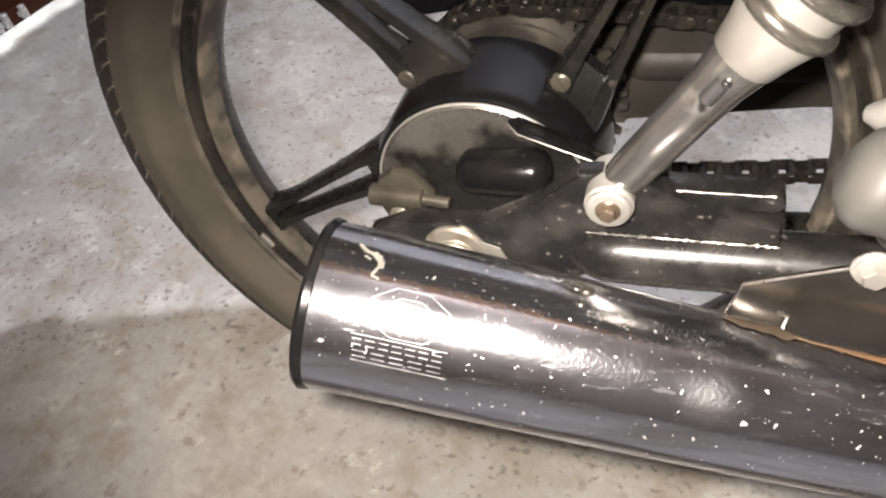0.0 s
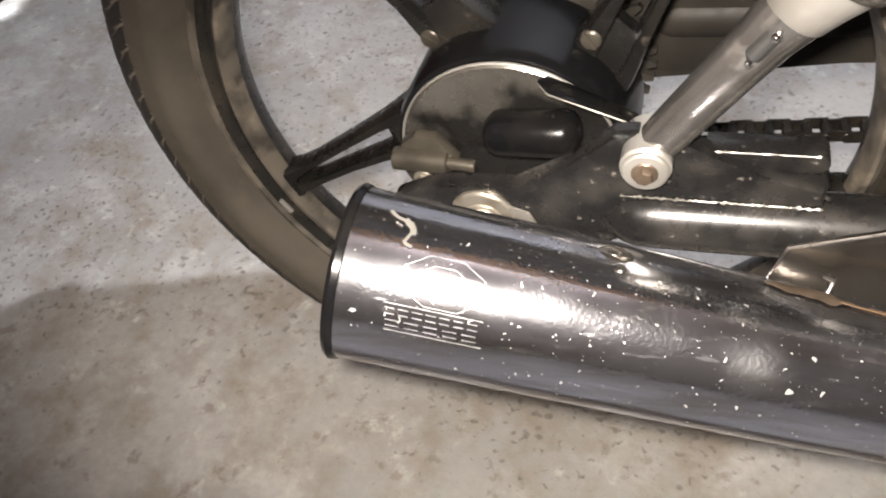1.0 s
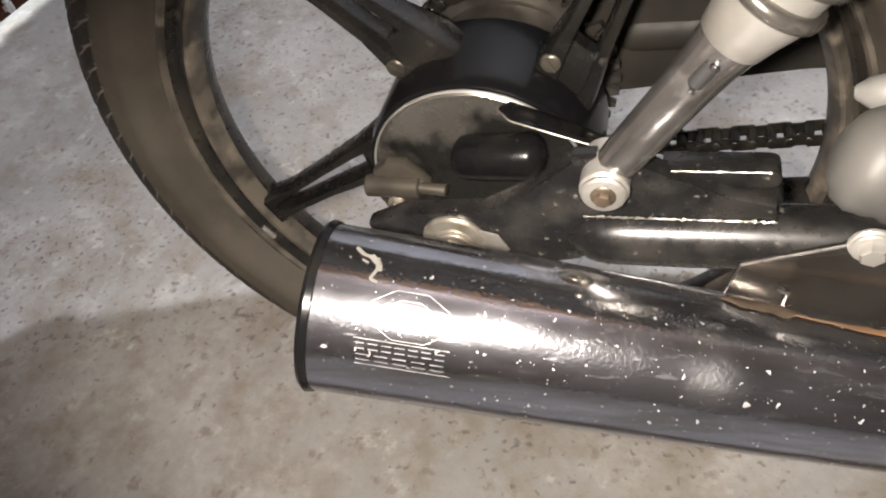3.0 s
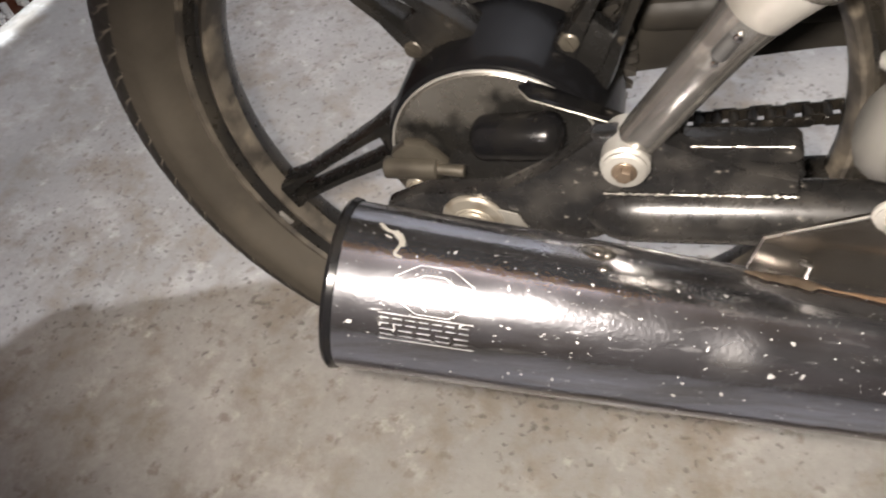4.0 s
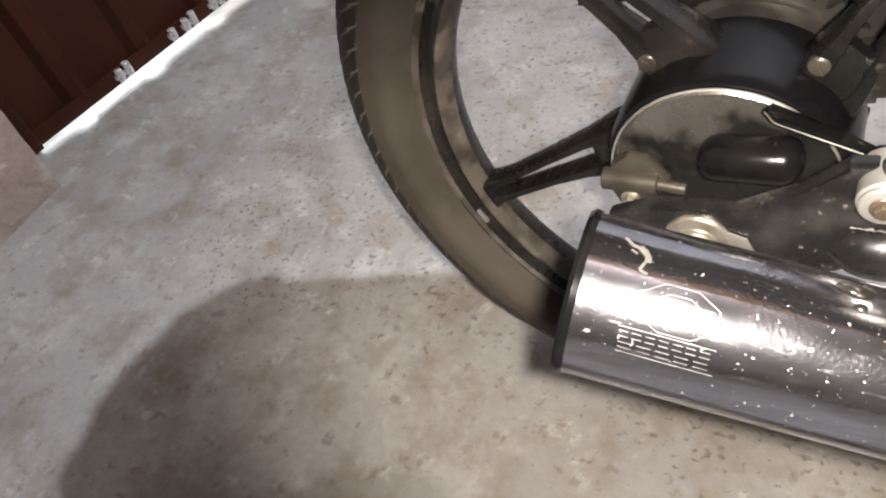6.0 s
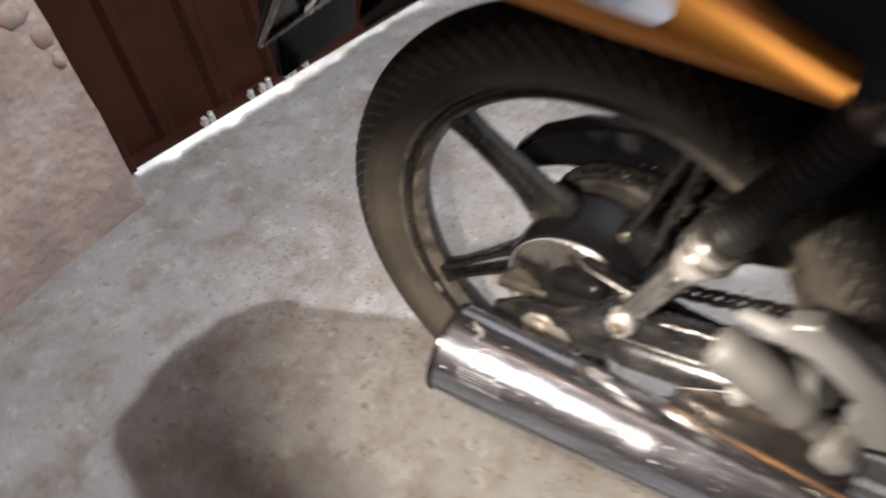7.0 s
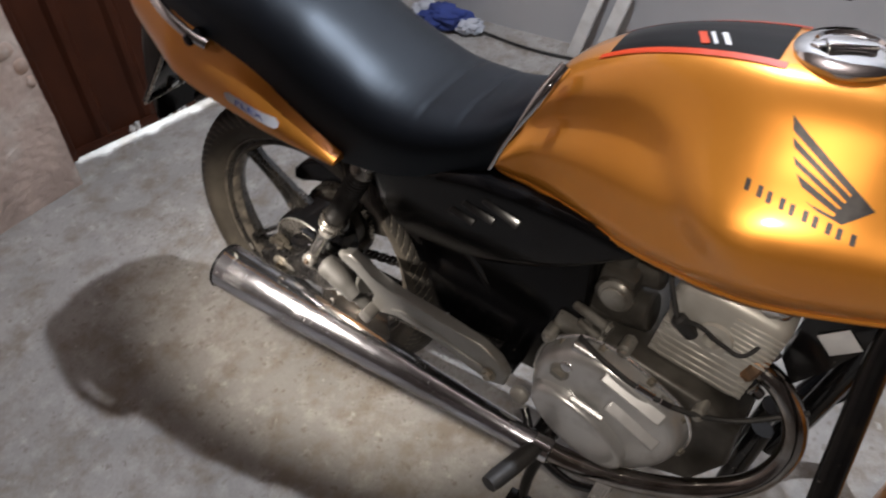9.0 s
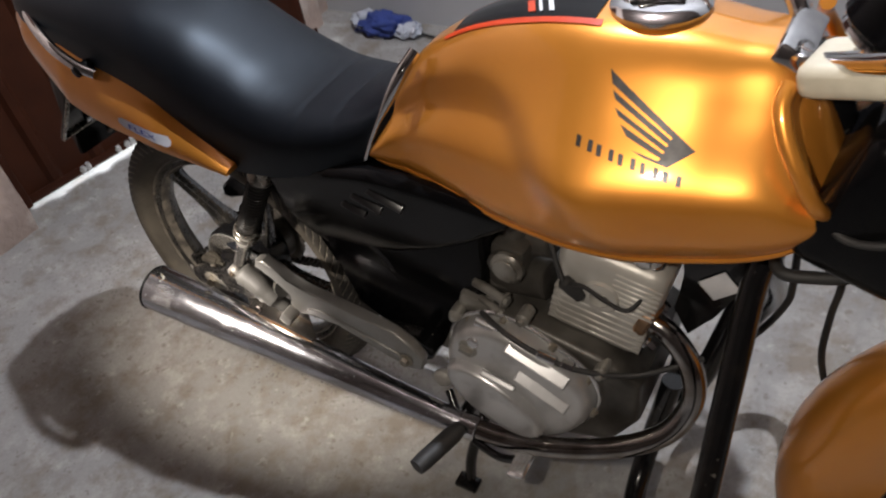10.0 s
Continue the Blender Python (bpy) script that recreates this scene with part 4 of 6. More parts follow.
# engraved mark: nested octagon rings and two rows of small bars
bm = B()
for size in (1.0, 0.62):
    o = [(0.023 + 0.0172 * size * math.cos(radians(22.5 + 45 * k)), 57 + 16.5 * size * math.sin(radians(22.5 + 45 * k))) for k in range(9)]
    strip_on_silencer(bm, o, 0.00032)
strip_on_silencer(bm, [(0.017, 54), (0.029, 54), (0.029, 60), (0.020, 60)], 0.00045)
tagged(part("engraved_mark", bm, ENGRAVED, exhaust, "engraved double octagon mark"), kind="stuff")
bm = B()
for pts, wide in (([(-0.005, 99), (-0.001, 94), (0.002, 93)], 0.0016), ([(0.002, 94), (0.0065, 88), (0.007, 83)], 0.0026), ([(0.006, 83), (0.0045, 77), (0.008, 75)], 0.0013), ([(-0.001, 90), (0.002, 88)], 0.0009)):
    strip_on_silencer(bm, pts, wide)
part("lime_stain", bm, GRIME_ALU, exhaust, "pale crusty stain on the chrome")
bm = B()
for a in (40.0, 23.0):
    strip_on_silencer(bm, [(0.001, a), (0.040, a)], 0.00038)
for row, cols in ((35.5, 7), (28.0, 5)):
    for k in range(cols):
        x = 0.001 + 0.038 * (k + 0.5) / cols
        for da in (-2.0, 1.6):
            strip_on_silencer(bm, [(x - 0.40 * 0.039 / cols, row + da), (x + 0.30 * 0.039 / cols, row + da)], 0.00034)
tagged(part("engraving", bm, ENGRAVED, exhaust, "two rows of small engraved bars"), kind="stuff")
bm = B()
ball(bm, on_silencer(0.086, 107, -0.0006), (0.0090, 0.0060, 0.0013), rot=(-14, 12, 0), u=24, v=10)
ball(bm, on_silencer(0.086, 107, 0.0004), (0.0042, 0.0030, 0.0012), rot=(-14, 12, 0), u=16, v=8)
ball(bm, on_silencer(0.0885, 92, -0.0002), (0.0030, 0.0026, 0.0018), u=16, v=8)
part("mount_boss", bm, SHOCK_STEEL, exhaust, "small worn rivet boss with an oval washer")
bm = B()
prism(bm, [(0.1521, 0.3539), (0.1569, 0.3767), (0.1998, 0.3964), (0.2454, 0.4038), (0.2996, 0.4049), (0.2996, 0.3072), (0.2074, 0.3126), (0.1694, 0.3257)], -0.1582, -0.1552, 0.0008)
part("hanger_plate", bm, PLATE_CHROME, exhaust, "dark tarnished chrome hanger plate")
bm = B()
sweep(bm, [(0.1521, -0.1588, 0.3550), (0.1569, -0.1588, 0.3773), (0.1998, -0.1588, 0.3971), (0.2454, -0.1588, 0.4044), (0.2985, -0.1588, 0.4055)], [0.0004, 0.0007, 0.0009, 0.0008, 0.0006], 6)
part("plate_edge", bm, RAW_STEEL, exhaust, "bare bright plate edge")
def stain_on_silencer(name, x0, x1, a0, a1, slope, material, label):
    """A thin ragged crust on the shell between x0 and x1, a0 and a1 degrees round it; slope: degrees per metre."""
    bm = B()
    nx, na, grid = 40, 10, {}
    for i in range(nx + 1):
        for j in range(na + 1):
            u, v = i / nx, j / na
            x = x0 + (x1 - x0) * u
            wide = min(1.0, 4 * u + 0.1, 4 * (1 - u) + 0.1) * (0.75 + 0.5 * noise.noise((x * 160, j * 0.05, a0)))
            mid = (a0 + a1) / 2 + slope * (x - x0)
            grid[i, j] = bm.verts.new(on_silencer(x, mid + (a1 - a0) * wide * (v - 0.5), 0.0007 + 0.0004 * math.sin(math.pi * v)))
    for i in range(nx):
        for j in range(na):
            bm.faces.new((grid[i, j], grid[i + 1, j], grid[i + 1, j + 1], grid[i, j + 1]))
    return part(name, bm, material, exhaust, label, sharp=80)


stain_on_silencer("weld_stain", 0.146, 0.182, 106, 124, -120, PALE_RUST, "pale brown heat stain by the weld")
stain_on_silencer("rust_streak", 0.176, 0.300, 104, 114, -60, RUSTY, "orange rust streak along the weld")
bm = B()
sweep(bm, [(0.1786, -0.1599, 0.3452), (0.1797, -0.1605, 0.3615), (0.1748, -0.1605, 0.3634)], [0.0011, 0.0011, 0.0008], 6)
part("slot_edge", bm, RAW_STEEL, exhaust, "bright edge of a slot in the plate")
bm = B()
rod(bm, (0.2058, -0.1588, 0.4000), (0.2058, -0.1623, 0.4000), 0.0092, bevel=0.4)
hexbolt(bm, (0.2058, -0.1620, 0.4000), (0, -1, 0), 0.0058, 0.007)
part("hanger_bolt", bm, CAST_ALU, exhaust, "pale hexagon bolt")

# sprocket and chain on the far side
bm = B()
N, R = 43, 0.0800
ring = []
for k in range(N * 4):
    r = R + (0.004 if k % 4 in (0, 1) else -0.005)
    a = 2 * math.pi * k / (N * 4)
    ring.append((r * math.cos(a), AXLE + r * math.sin(a)))
prism(bm, ring, 0.067, 0.073)
part("rear_sprocket", bm, SPROCKET_STEEL, bike, "worn grey steel sprocket", sharp=20)
bm = B()
lathe(bm, [(0.0, 0.036), (0.062, 0.036), (0.066, 0.065), (0.05, 0.076), (0.0, 0.076)], centre=(0, 0, AXLE), n=48, ring=False)
part("sprocket_carrier", bm, SPROCKET_STEEL, bike)
bm = B()
R2, FX, FZ = 0.032, 0.50, 0.345
loop = [(R * math.cos(a), AXLE + R * math.sin(a)) for a in [radians(95 + 170 * k / 24) for k in range(25)]]
low = [(loop[-1][0] + (FX - loop[-1][0]) * k / 40, loop[-1][1] + (FZ - R2 - loop[-1][1]) * k / 40 - 0.002 * math.sin(math.pi * k / 40)) for k in range(1, 40)]
nose = [(FX + R2 * math.cos(a), FZ + R2 * math.sin(a)) for a in [radians(-90 + 180 * k / 10) for k in range(11)]]
upp = [(FX + (loop[0][0] - FX) * k / 40, FZ + R2 + (loop[0][1] - FZ - R2) * k / 40) for k in range(1, 41)]
path = loop + low + nose + upp
for k, (x, z) in enumerate(path):
    x2, z2 = path[(k + 1) % len(path)]
    a = math.degrees(math.atan2(z2 - z, x2 - x))
    for s in (-1, 1):
        box(bm, ((x + x2) / 2, 0.070 + s * (0.0065 if k % 2 else 0.0085), (z + z2) / 2), (math.hypot(x2 - x, z2 - z) * 1.25, 0.0016, 0.0095), rot=(0, -a, 0), bevel=0)
    rod(bm, (x, 0.060, z), (x, 0.080, z), 0.0042, n=8)
part("drive_chain", bm, CHAIN_STEEL, bike, "oily roller chain", sharp=30)
bm = B()
prism(bm, [(-0.140, 0.352), (-0.135, 0.378), (-0.105, 0.405), (-0.05, 0.430), (0.02, 0.440), (0.20, 0.440), (0.42, 0.425), (0.44, 0.385), (0.20, 0.378), (0.05, 0.380), (-0.03, 0.385), (-0.08, 0.375), (-0.115, 0.350)], 0.084, 0.114, 0.007, 3)
part("chain_guard", bm, BLACK_PLASTIC, bike, "black plastic chain guard")
# frame: backbone, seat rails, down tube, gusset, engine guard
frame_ob = new("frame")
frame_ob.parent = bike
for y in (-0.085, 0.085):
    bm = B()
    sweep(bm, curve_through([(0.50, y * 0.8, 0.36), (0.44, y * 0.9, 0.50), (0.36, y, 0.60), (0.26, y * 1.15, 0.665), (0.10, y * 1.1, 0.70), (-0.18, y, 0.74)], 6), 0.014, 14)
    part("rail", bm, FRAME_PAINT, frame_ob)
bm = B()
sweep(bm, curve_through([(1.00, 0, 0.86), (0.94, 0, 0.80), (0.78, 0, 0.765), (0.56, 0, 0.73), (0.44, 0, 0.66)], 6), 0.024, 16)
part("backbone", bm, FRAME_PAINT, frame_ob)
bm = B()
sweep(bm, curve_through([(1.005, 0, 0.80), (0.985, 0, 0.66), (0.955, 0, 0.52), (0.925, 0, 0.38), (0.90, 0, 0.30)], 6), 0.017, 16)
part("down_tube", bm, FRAME_PAINT, frame_ob)
bm = B()
rod(bm, (0.985, 0, 0.90), (1.02, 0, 0.76), 0.030)
part("steering_head", bm, FRAME_PAINT, frame_ob)
bm = B()
prism(bm, [(0.868, 0.66), (0.975, 0.66), (0.962, 0.57), (0.925, 0.50), (0.895, 0.455), (0.872, 0.50), (0.885, 0.57)], -0.014, 0.014, 0.003)
part("gusset", bm, FRAME_PAINT, frame_ob)
bm = B()
box(bm, (0.9285, -0.0170, 0.566), (0.042, 0.002, 0.034), rot=(0, -42, 0), bevel=0.0005)
part("tag", bm, WHITE_DECAL, frame_ob, "small pale paper tag")
guard = new("engine_guard")
guard.parent = bike
for s in (-1, 1):
    bm = B()
    sweep(bm, curve_through([(0.975, 0.03 * s, 0.640), (0.972, 0.055 * s, 0.590), (0.975, 0.13 * s, 0.475), (0.978, 0.225 * s, 0.345), (0.955, 0.250 * s, 0.270), (0.915, 0.215 * s, 0.190), (0.868, 0.13 * s, 0.150), (0.862, 0.05 * s, 0.20), (0.885, 0.025 * s, 0.36)], 8), 0.0165, 18)
    part("guard_tube", bm, FRAME_PAINT, guard, "glossy black tubular crash bar")

# passenger footrest hangers
for s in (-1, 1):
    h = new("footrest_hanger")
    h.parent = bike
    tagged(h, "satin silver cast footrest hanger")
    y = 0.158 * s
    bm = B()
    prism(bm, [(0.222, 0.484), (0.228, 0.500), (0.247, 0.506), (0.266, 0.494), (0.288, 0.476), (0.309, 0.464), (0.335, 0.464), (0.385, 0.454), (0.434, 0.446), (0.488, 0.438), (0.520, 0.418), (0.536, 0.392), (0.530, 0.368), (0.508, 0.362), (0.470, 0.374), (0.425, 0.392), (0.375, 0.408), (0.325, 0.416), (0.286, 0.398), (0.277, 0.420), (0.292, 0.440), (0.278, 0.456), (0.252, 0.472)],
          y - 0.010, y + 0.010, 0.004, 3)
    cast = part("casting", bm, HANGER_ALU, h)
    bm = B()
    sweep(bm, curve_through([(0.262, y, 0.478), (0.236, y - 0.008 * s, 0.470), (0.210, y - 0.018 * s, 0.464), (0.189, y - 0.026 * s, 0.458)], 5), [0.009] * 5 + [0.0085] * 5 + [0.008] * 3 + [0.0075, 0.006, 0.003], 16)
    part("horn", bm, HANGER_ALU, cast, "slender cast horn at the hanger's end")
    bm = B()
    sweep(bm, curve_through([(0.262, y, 0.440), (0.240, y - 0.008 * s, 0.428), (0.220, y - 0.018 * s, 0.416), (0.207, y - 0.026 * s, 0.410)], 5), [0.015] * 5 + [0.018] * 5 + [0.018] * 3 + [0.016, 0.012, 0.005], 16)
    part("rear_lobe", bm, PEG_RUBBER, cast, "dusty grey rubber lobe at the hanger's end")
    bm = B()
    prism(bm, [(0.320, 0.424), (0.345, 0.432), (0.42, 0.414), (0.49, 0.394), (0.497, 0.386), (0.42, 0.404), (0.34, 0.420)], y + s * 0.0095, y + s * 0.0130, 0.001)
    part("rib", bm, HANGER_ALU, h)
    bm = B()
    hexbolt(bm, (0.506, y + 0.011 * s, 0.384), (0, s, 0), 0.0085, 0.010)
    part("bolt", bm, ZINC, h)
    bm = B()
    box(bm, (0.280, y + 0.020 * s, 0.402), (0.022, 0.028, 0.024), rot=(0, 35, 0), bevel=0.004)
    part("peg_lug", bm, HANGER_ALU, h)
    bm = B()
    sweep(bm, curve_through([(0.268, y + 0.010 * s, 0.405), (0.240, y + 0.012 * s, 0.428), (0.206, y + 0.010 * s, 0.448), (0.181, y + 0.008 * s, 0.456)], 6), [0.012] * 4 + [0.017] * 4 + [0.0195] * 6 + [0.0205] * 3 + [0.018, 0.011], 18)
    peg = part("folded_peg", bm, PEG_RUBBER, h, "dusty grey folded passenger peg")
    for k in range(4):
        bm = B()
        f = 0.30 + 0.15 * k
        c = Vector((0.268, y + 0.010 * s, 0.405)).lerp(Vector((0.188, y + 0.008 * s, 0.458)), f) + Vector((-0.001, 0.0, 0.002))
        d = Vector((-0.083, 0, 0.055)).normalized()
        rod(bm, c - d * 0.0022, c + d * 0.0022, 0.0178 + 0.0028 * f, n=18, bevel=0.1)
        part("peg_rib", bm, BLACK_RUBBER, peg)

def lerp_of(table, x):
    return float(np.interp(x, [p[0] for p in table], [p[1] for p in table]))


def fine(table):
    return [tuple(p) for p in curve_through(table, 6)]


# black side covers with three louvres
for s in (-1, 1):
    c = new("side_cover")
    c.parent = bike
    tagged(c, "glossy black plastic side cover with louvres")
    bm = B()
    top = fine([(0.255, 0.644), (0.30, 0.668), (0.38, 0.688), (0.464, 0.702), (0.58, 0.697), (0.685, 0.682)])
    low = fine([(0.255, 0.600), (0.285, 0.530), (0.335, 0.468), (0.40, 0.500), (0.50, 0.545), (0.60, 0.600), (0.685, 0.664)])
    front, back = [], []
    for i in range(61):
        x = 0.255 + 0.43 * i / 60
        zt, zb = lerp_of(top, x), lerp_of(low, x)
        col_f, col_b = [], []
        for k in range(25):
            z = zb + (zt - zb) * k / 24
            e = min(x - 0.255, 0.685 - x, zt - z, z - zb) / 0.016
            roll = 0.014 * (1 - math.sqrt(max(0.0, 1 - (1 - min(1.0, e)) ** 2)))
            y = 0.122 + 0.16 * (z - 0.690) - 0.9 * max(0.0, 0.61 - z) ** 2 - roll
            col_f.append((x, s * y, z))
            col_b.append((x, s * (y - 0.012), z))
        front.append(col_f)
        back.append(col_b)
    skin(bm, [f + b[::-1] for f, b in zip(front, back)])
    part("cover_shell", bm, BLACK_PLASTIC, c, sharp=50)
    for (x0, z0), (x1, z1) in (((0.464, 0.670), (0.520, 0.653)), ((0.430, 0.651), (0.480, 0.639)), ((0.405, 0.628), (0.445, 0.619))):
        bm = B()
        ln, tilt = math.hypot(x1 - x0, z1 - z0), math.degrees(math.atan2(z0 - z1, x1 - x0))
        zc = (z0 + z1) / 2
        box(bm, ((x0 + x1) / 2, s * (0.121 + 0.16 * (zc - 0.690)), zc), (ln, 0.013, 0.010), rot=(-46 * s, tilt + 6, 0), bevel=0.0016, seg=3)
        part("louvre", bm, GLOSS_BLACK, c)
bm = B()
prism(bm, [(0.29, 0.62), (0.45, 0.68), (0.63, 0.66), (0.61, 0.44), (0.585, 0.33), (0.44, 0.325), (0.352, 0.375), (0.340, 0.45), (0.322, 0.53)], -0.088, 0.088, 0.012)
part("air_box", bm, BLACK_PLASTIC, bike, "matt black air box")

# ---- fuel tank ----
TB = [(0.462, 0.706), (0.50, 0.699), (0.586, 0.694), (0.665, 0.682), (0.74, 0.688), (0.80, 0.692), (0.86, 0.698), (0.906, 0.704), (0.96, 0.714), (1.005, 0.733), (1.036, 0.764)]
TT = [(0.462, 0.742), (0.49, 0.800), (0.53, 0.850), (0.59, 0.888), (0.65, 0.911), (0.72, 0.925), (0.79, 0.930), (0.86, 0.928), (0.92, 0.920), (0.97, 0.912), (1.005, 0.868), (1.036, 0.800)]
TW = [(0.462, 0.094), (0.50, 0.106), (0.58, 0.126), (0.66, 0.146), (0.72, 0.164), (0.765, 0.1755), (0.80, 0.1750), (0.84, 0.1675), (0.88, 0.1585), (0.92, 0.1495), (0.96, 0.1405), (1.0, 0.131), (1.036, 0.119)]


TB, TT, TW = fine(TB), fine(TT), fine(TW)


def step(v, a, b):
    u = max(0.0, min(1.0, (v - a) / (b - a)))
    return u * u * (3 - 2 * u)


SECTION = fine([(0, 0.87), (0.13, 0.97), (0.28, 1.0), (0.39, 0.985), (0.475, 0.920), (0.555, 0.830), (0.66, 0.700), (0.77, 0.580), (0.88, 0.462), (0.95, 0.355), (0.985, 0.23), (1.0, 0.0)])
CREASE = fine([(0.66, 0.870), (0.69, 0.850), (0.725, 0.830), (0.768, 0.800), (0.81, 0.755), (0.855, 0.700), (0.875, 0.655), (0.885, 0.600), (0.90, 0.50), (0.95, 0.30)])


def tank_half(x, z):
    """The tank's half width at x, z: a rounded section, tucked in at the knees behind a slanting crease, with a shoulder line."""
    zb, zt, w = lerp_of(TB, x), lerp_of(TT, x), lerp_of(TW, x)
    v = max(0.0, min(1.0, (z - zb) / max(zt - zb, 1e-4)))
    s = lerp_of(SECTION, v)
    crease = x - lerp_of(CREASE, z)
    knee = 0.023 * (1 - step(crease, -0.085, 0.016)) * (0.5 + 0.5 * step(v, 0.0, 0.3)) * (1 - step(v, 0.55, 0.84))
    facet = 0.006 * step(x, 0.885, 0.955) * step(v, 0.40, 0.72) * (1 - step(v, 0.80, 1.0))
    return max(0.0, w * s - knee * step(x, 0.462, 0.52) - facet)


def tank_point(x, z, lift=0.0008):
    return Vector((x, -tank_half(x, z) - lift, z))


tank = new("fuel_tank")
tank.parent = bike
tagged(tank, "metallic orange fuel tank with dark wing-shaped mark")
bm = B()
rings = []
NV = 30
for i in range(81):
    x = 0.462 + 0.574 * i / 80
    zb, zt = lerp_of(TB, x), lerp_of(TT, x)
    half = []
    for k in range(NV + 1):
        v = math.sin(k / NV * math.pi / 2)
        z = zb + (zt - zb) * v
        half.append((tank_half(x, z), z))
    rings.append([(x, -w, z) for w, z in half] + [(x, w, z) for w, z in half[::-1][1:]])
skin(bm, rings)
part("tank_shell", bm, ORANGE, tank, sharp=70)
for s in (-1, 1):
    bm = B()
    lip = [(x, s * (tank_half(x, lerp_of(TB, x)) - 0.001), lerp_of(TB, x)) for x in [0.462 + 0.574 * k / 60 for k in range(61)]]
    sweep(bm, lip, 0.0045, 8)
    part("lower_lip", bm, ORANGE, tank)
for s in (-1, 1):
    bm = B()
    sweep(bm, curve_through([(1.034, s * 0.106, 0.784), (1.022, s * 0.128, 0.806), (1.002, s * 0.128, 0.838), (0.984, s * 0.118, 0.868), (0.974, s * 0.104, 0.892), (0.976, s * 0.088, 0.908)], 6), 0.0085, 12)
    part("front_lip", bm, ORANGE, tank)
bm = B()
prev = None
for i in range(25):
    x = 0.585 + 0.185 * i / 24
    cur = []
    for k in range(9):
        y = -0.045 + 0.09 * k / 8
        y *= 0.75 + 0.25 * i / 24
        z = lerp_of(TT, x)
        lo, hi = lerp_of(TB, x), z
        for _ in range(30):
            mid = (lo + hi) / 2
            lo, hi = (mid, hi) if tank_half(x, mid) > abs(y) else (lo, mid)
        cur.append(bm.verts.new((x, y, lo + 0.0012)))
    if prev:
        for k in range(8):
            bm.faces.new((prev[k], prev[k + 1], cur[k + 1], cur[k]))
    prev = cur
part("top_panel", bm, BLACK_PLASTIC, tank, "black top panel")
for s in (-1, 1):
    bm = B()
    prev = None
    for i in range(25):
        x = 0.575 + 0.205 * i / 24
        cur = []
        for f in (0.044, 0.053):
            y = s * f * (0.75 + 0.25 * i / 24)
            lo, hi = lerp_of(TB, x), lerp_of(TT, x)
            for _ in range(30):
                mid = (lo + hi) / 2
                lo, hi = (mid, hi) if tank_half(x, mid) > abs(y) else (lo, mid)
            cur.append(bm.verts.new((x, y, lo + 0.0016)))
        if prev:
            bm.faces.new((prev[0], prev[1], cur[1], cur[0]))
        prev = cur
    part("top_stripe", bm, RED_DECAL, tank, "red edge stripe")
for x0, mt, w in ((0.712, WHITE_DECAL, 0.006), (0.700, WHITE_DECAL, 0.004), (0.686, RED_DECAL, 0.009)):
    bm = B()
    prev = None
    for k in range(7):
        y = -0.030 + 0.026 * k / 6
        cur = []
        for dx in (0.0, w):
            x = x0 + dx - 0.5 * (y + 0.030)
            lo, hi = lerp_of(TB, x), lerp_of(TT, x)
            for _ in range(30):
                mid = (lo + hi) / 2
                lo, hi = (mid, hi) if tank_half(x, mid) > abs(y) else (lo, mid)
            cur.append(bm.verts.new((x, y, lo + 0.0022)))
        if prev:
            bm.faces.new((prev[0], prev[1], cur[1], cur[0]))
        prev = cur
    part("top_mark", bm, mt, tank, "slanting printed bar")
bm = B()
lathe(bm, [(0.0, 0.0), (0.052, 0.0), (0.053, 0.006), (0.047, 0.011), (0.036, 0.013), (0.033, 0.010), (0.0, 0.012)], n=56, ring=False, matrix=Matrix.Translation((0.826, 0.0, 0.925)) @ pose(0, 0, 0, 90, 0, 0))
cap = part("fuel_cap", bm, BRIGHT_CHROME, tank, "chrome fuel filler cap")
bm = B()
box(bm, (0.826, 0, 0.939), (0.050, 0.018, 0.008), rot=(0, 0, 25), bevel=0.003)
box(bm, (0.800, -0.012, 0.938), (0.020, 0.012, 0.005), rot=(0, 0, 60), bevel=0.002)
part("cap_lock", bm, BRIGHT_CHROME, cap)


def decal_on_tank(bm, quad, nu=10, nv=2):
    """A four-cornered patch in x, z laid on the tank's right flank."""
    a, b, c, d = [Vector(q) for q in quad]
    grid = []
    for i in range(nu + 1):
        for j in range(nv + 1):
            u, v = i / nu, j / nv
            p = (a.lerp(b, u)).lerp(d.lerp(c, u), v)
            grid.append(bm.verts.new(tank_point(p.x, p.y)))
    for i in range(nu):
        for j in range(nv):
            k = i * (nv + 1) + j
            bm.faces.new((grid[k], grid[k + nv + 1], grid[k + nv + 2], grid[k + 1]))


# wing-like mark: five tapering dark bands fanning out from one corner, and a row of plain bars below
bands = [((0.804, 0.896), (0.809, 0.8845), (0.900, 0.834), (0.9045, 0.8360)),
         ((0.811, 0.8795), (0.8155, 0.872), (0.895, 0.831), (0.899, 0.8335)),
         ((0.8175, 0.8655), (0.8225, 0.859), (0.890, 0.828), (0.894, 0.8305)),
         ((0.826, 0.853), (0.835, 0.844), (0.885, 0.825), (0.889, 0.8275)),
         ((0.8435, 0.834), (0.856, 0.829), (0.8815, 0.8225), (0.8845, 0.8245))]
bands += [((0.880, 0.8455), (0.872, 0.8268), (0.8835, 0.8235), (0.9045, 0.8362))]
for q in bands:
    bm = B()
    decal_on_tank(bm, (q[0], q[3], q[2], q[1]))
    part("wing_band", bm, DECAL, tank)
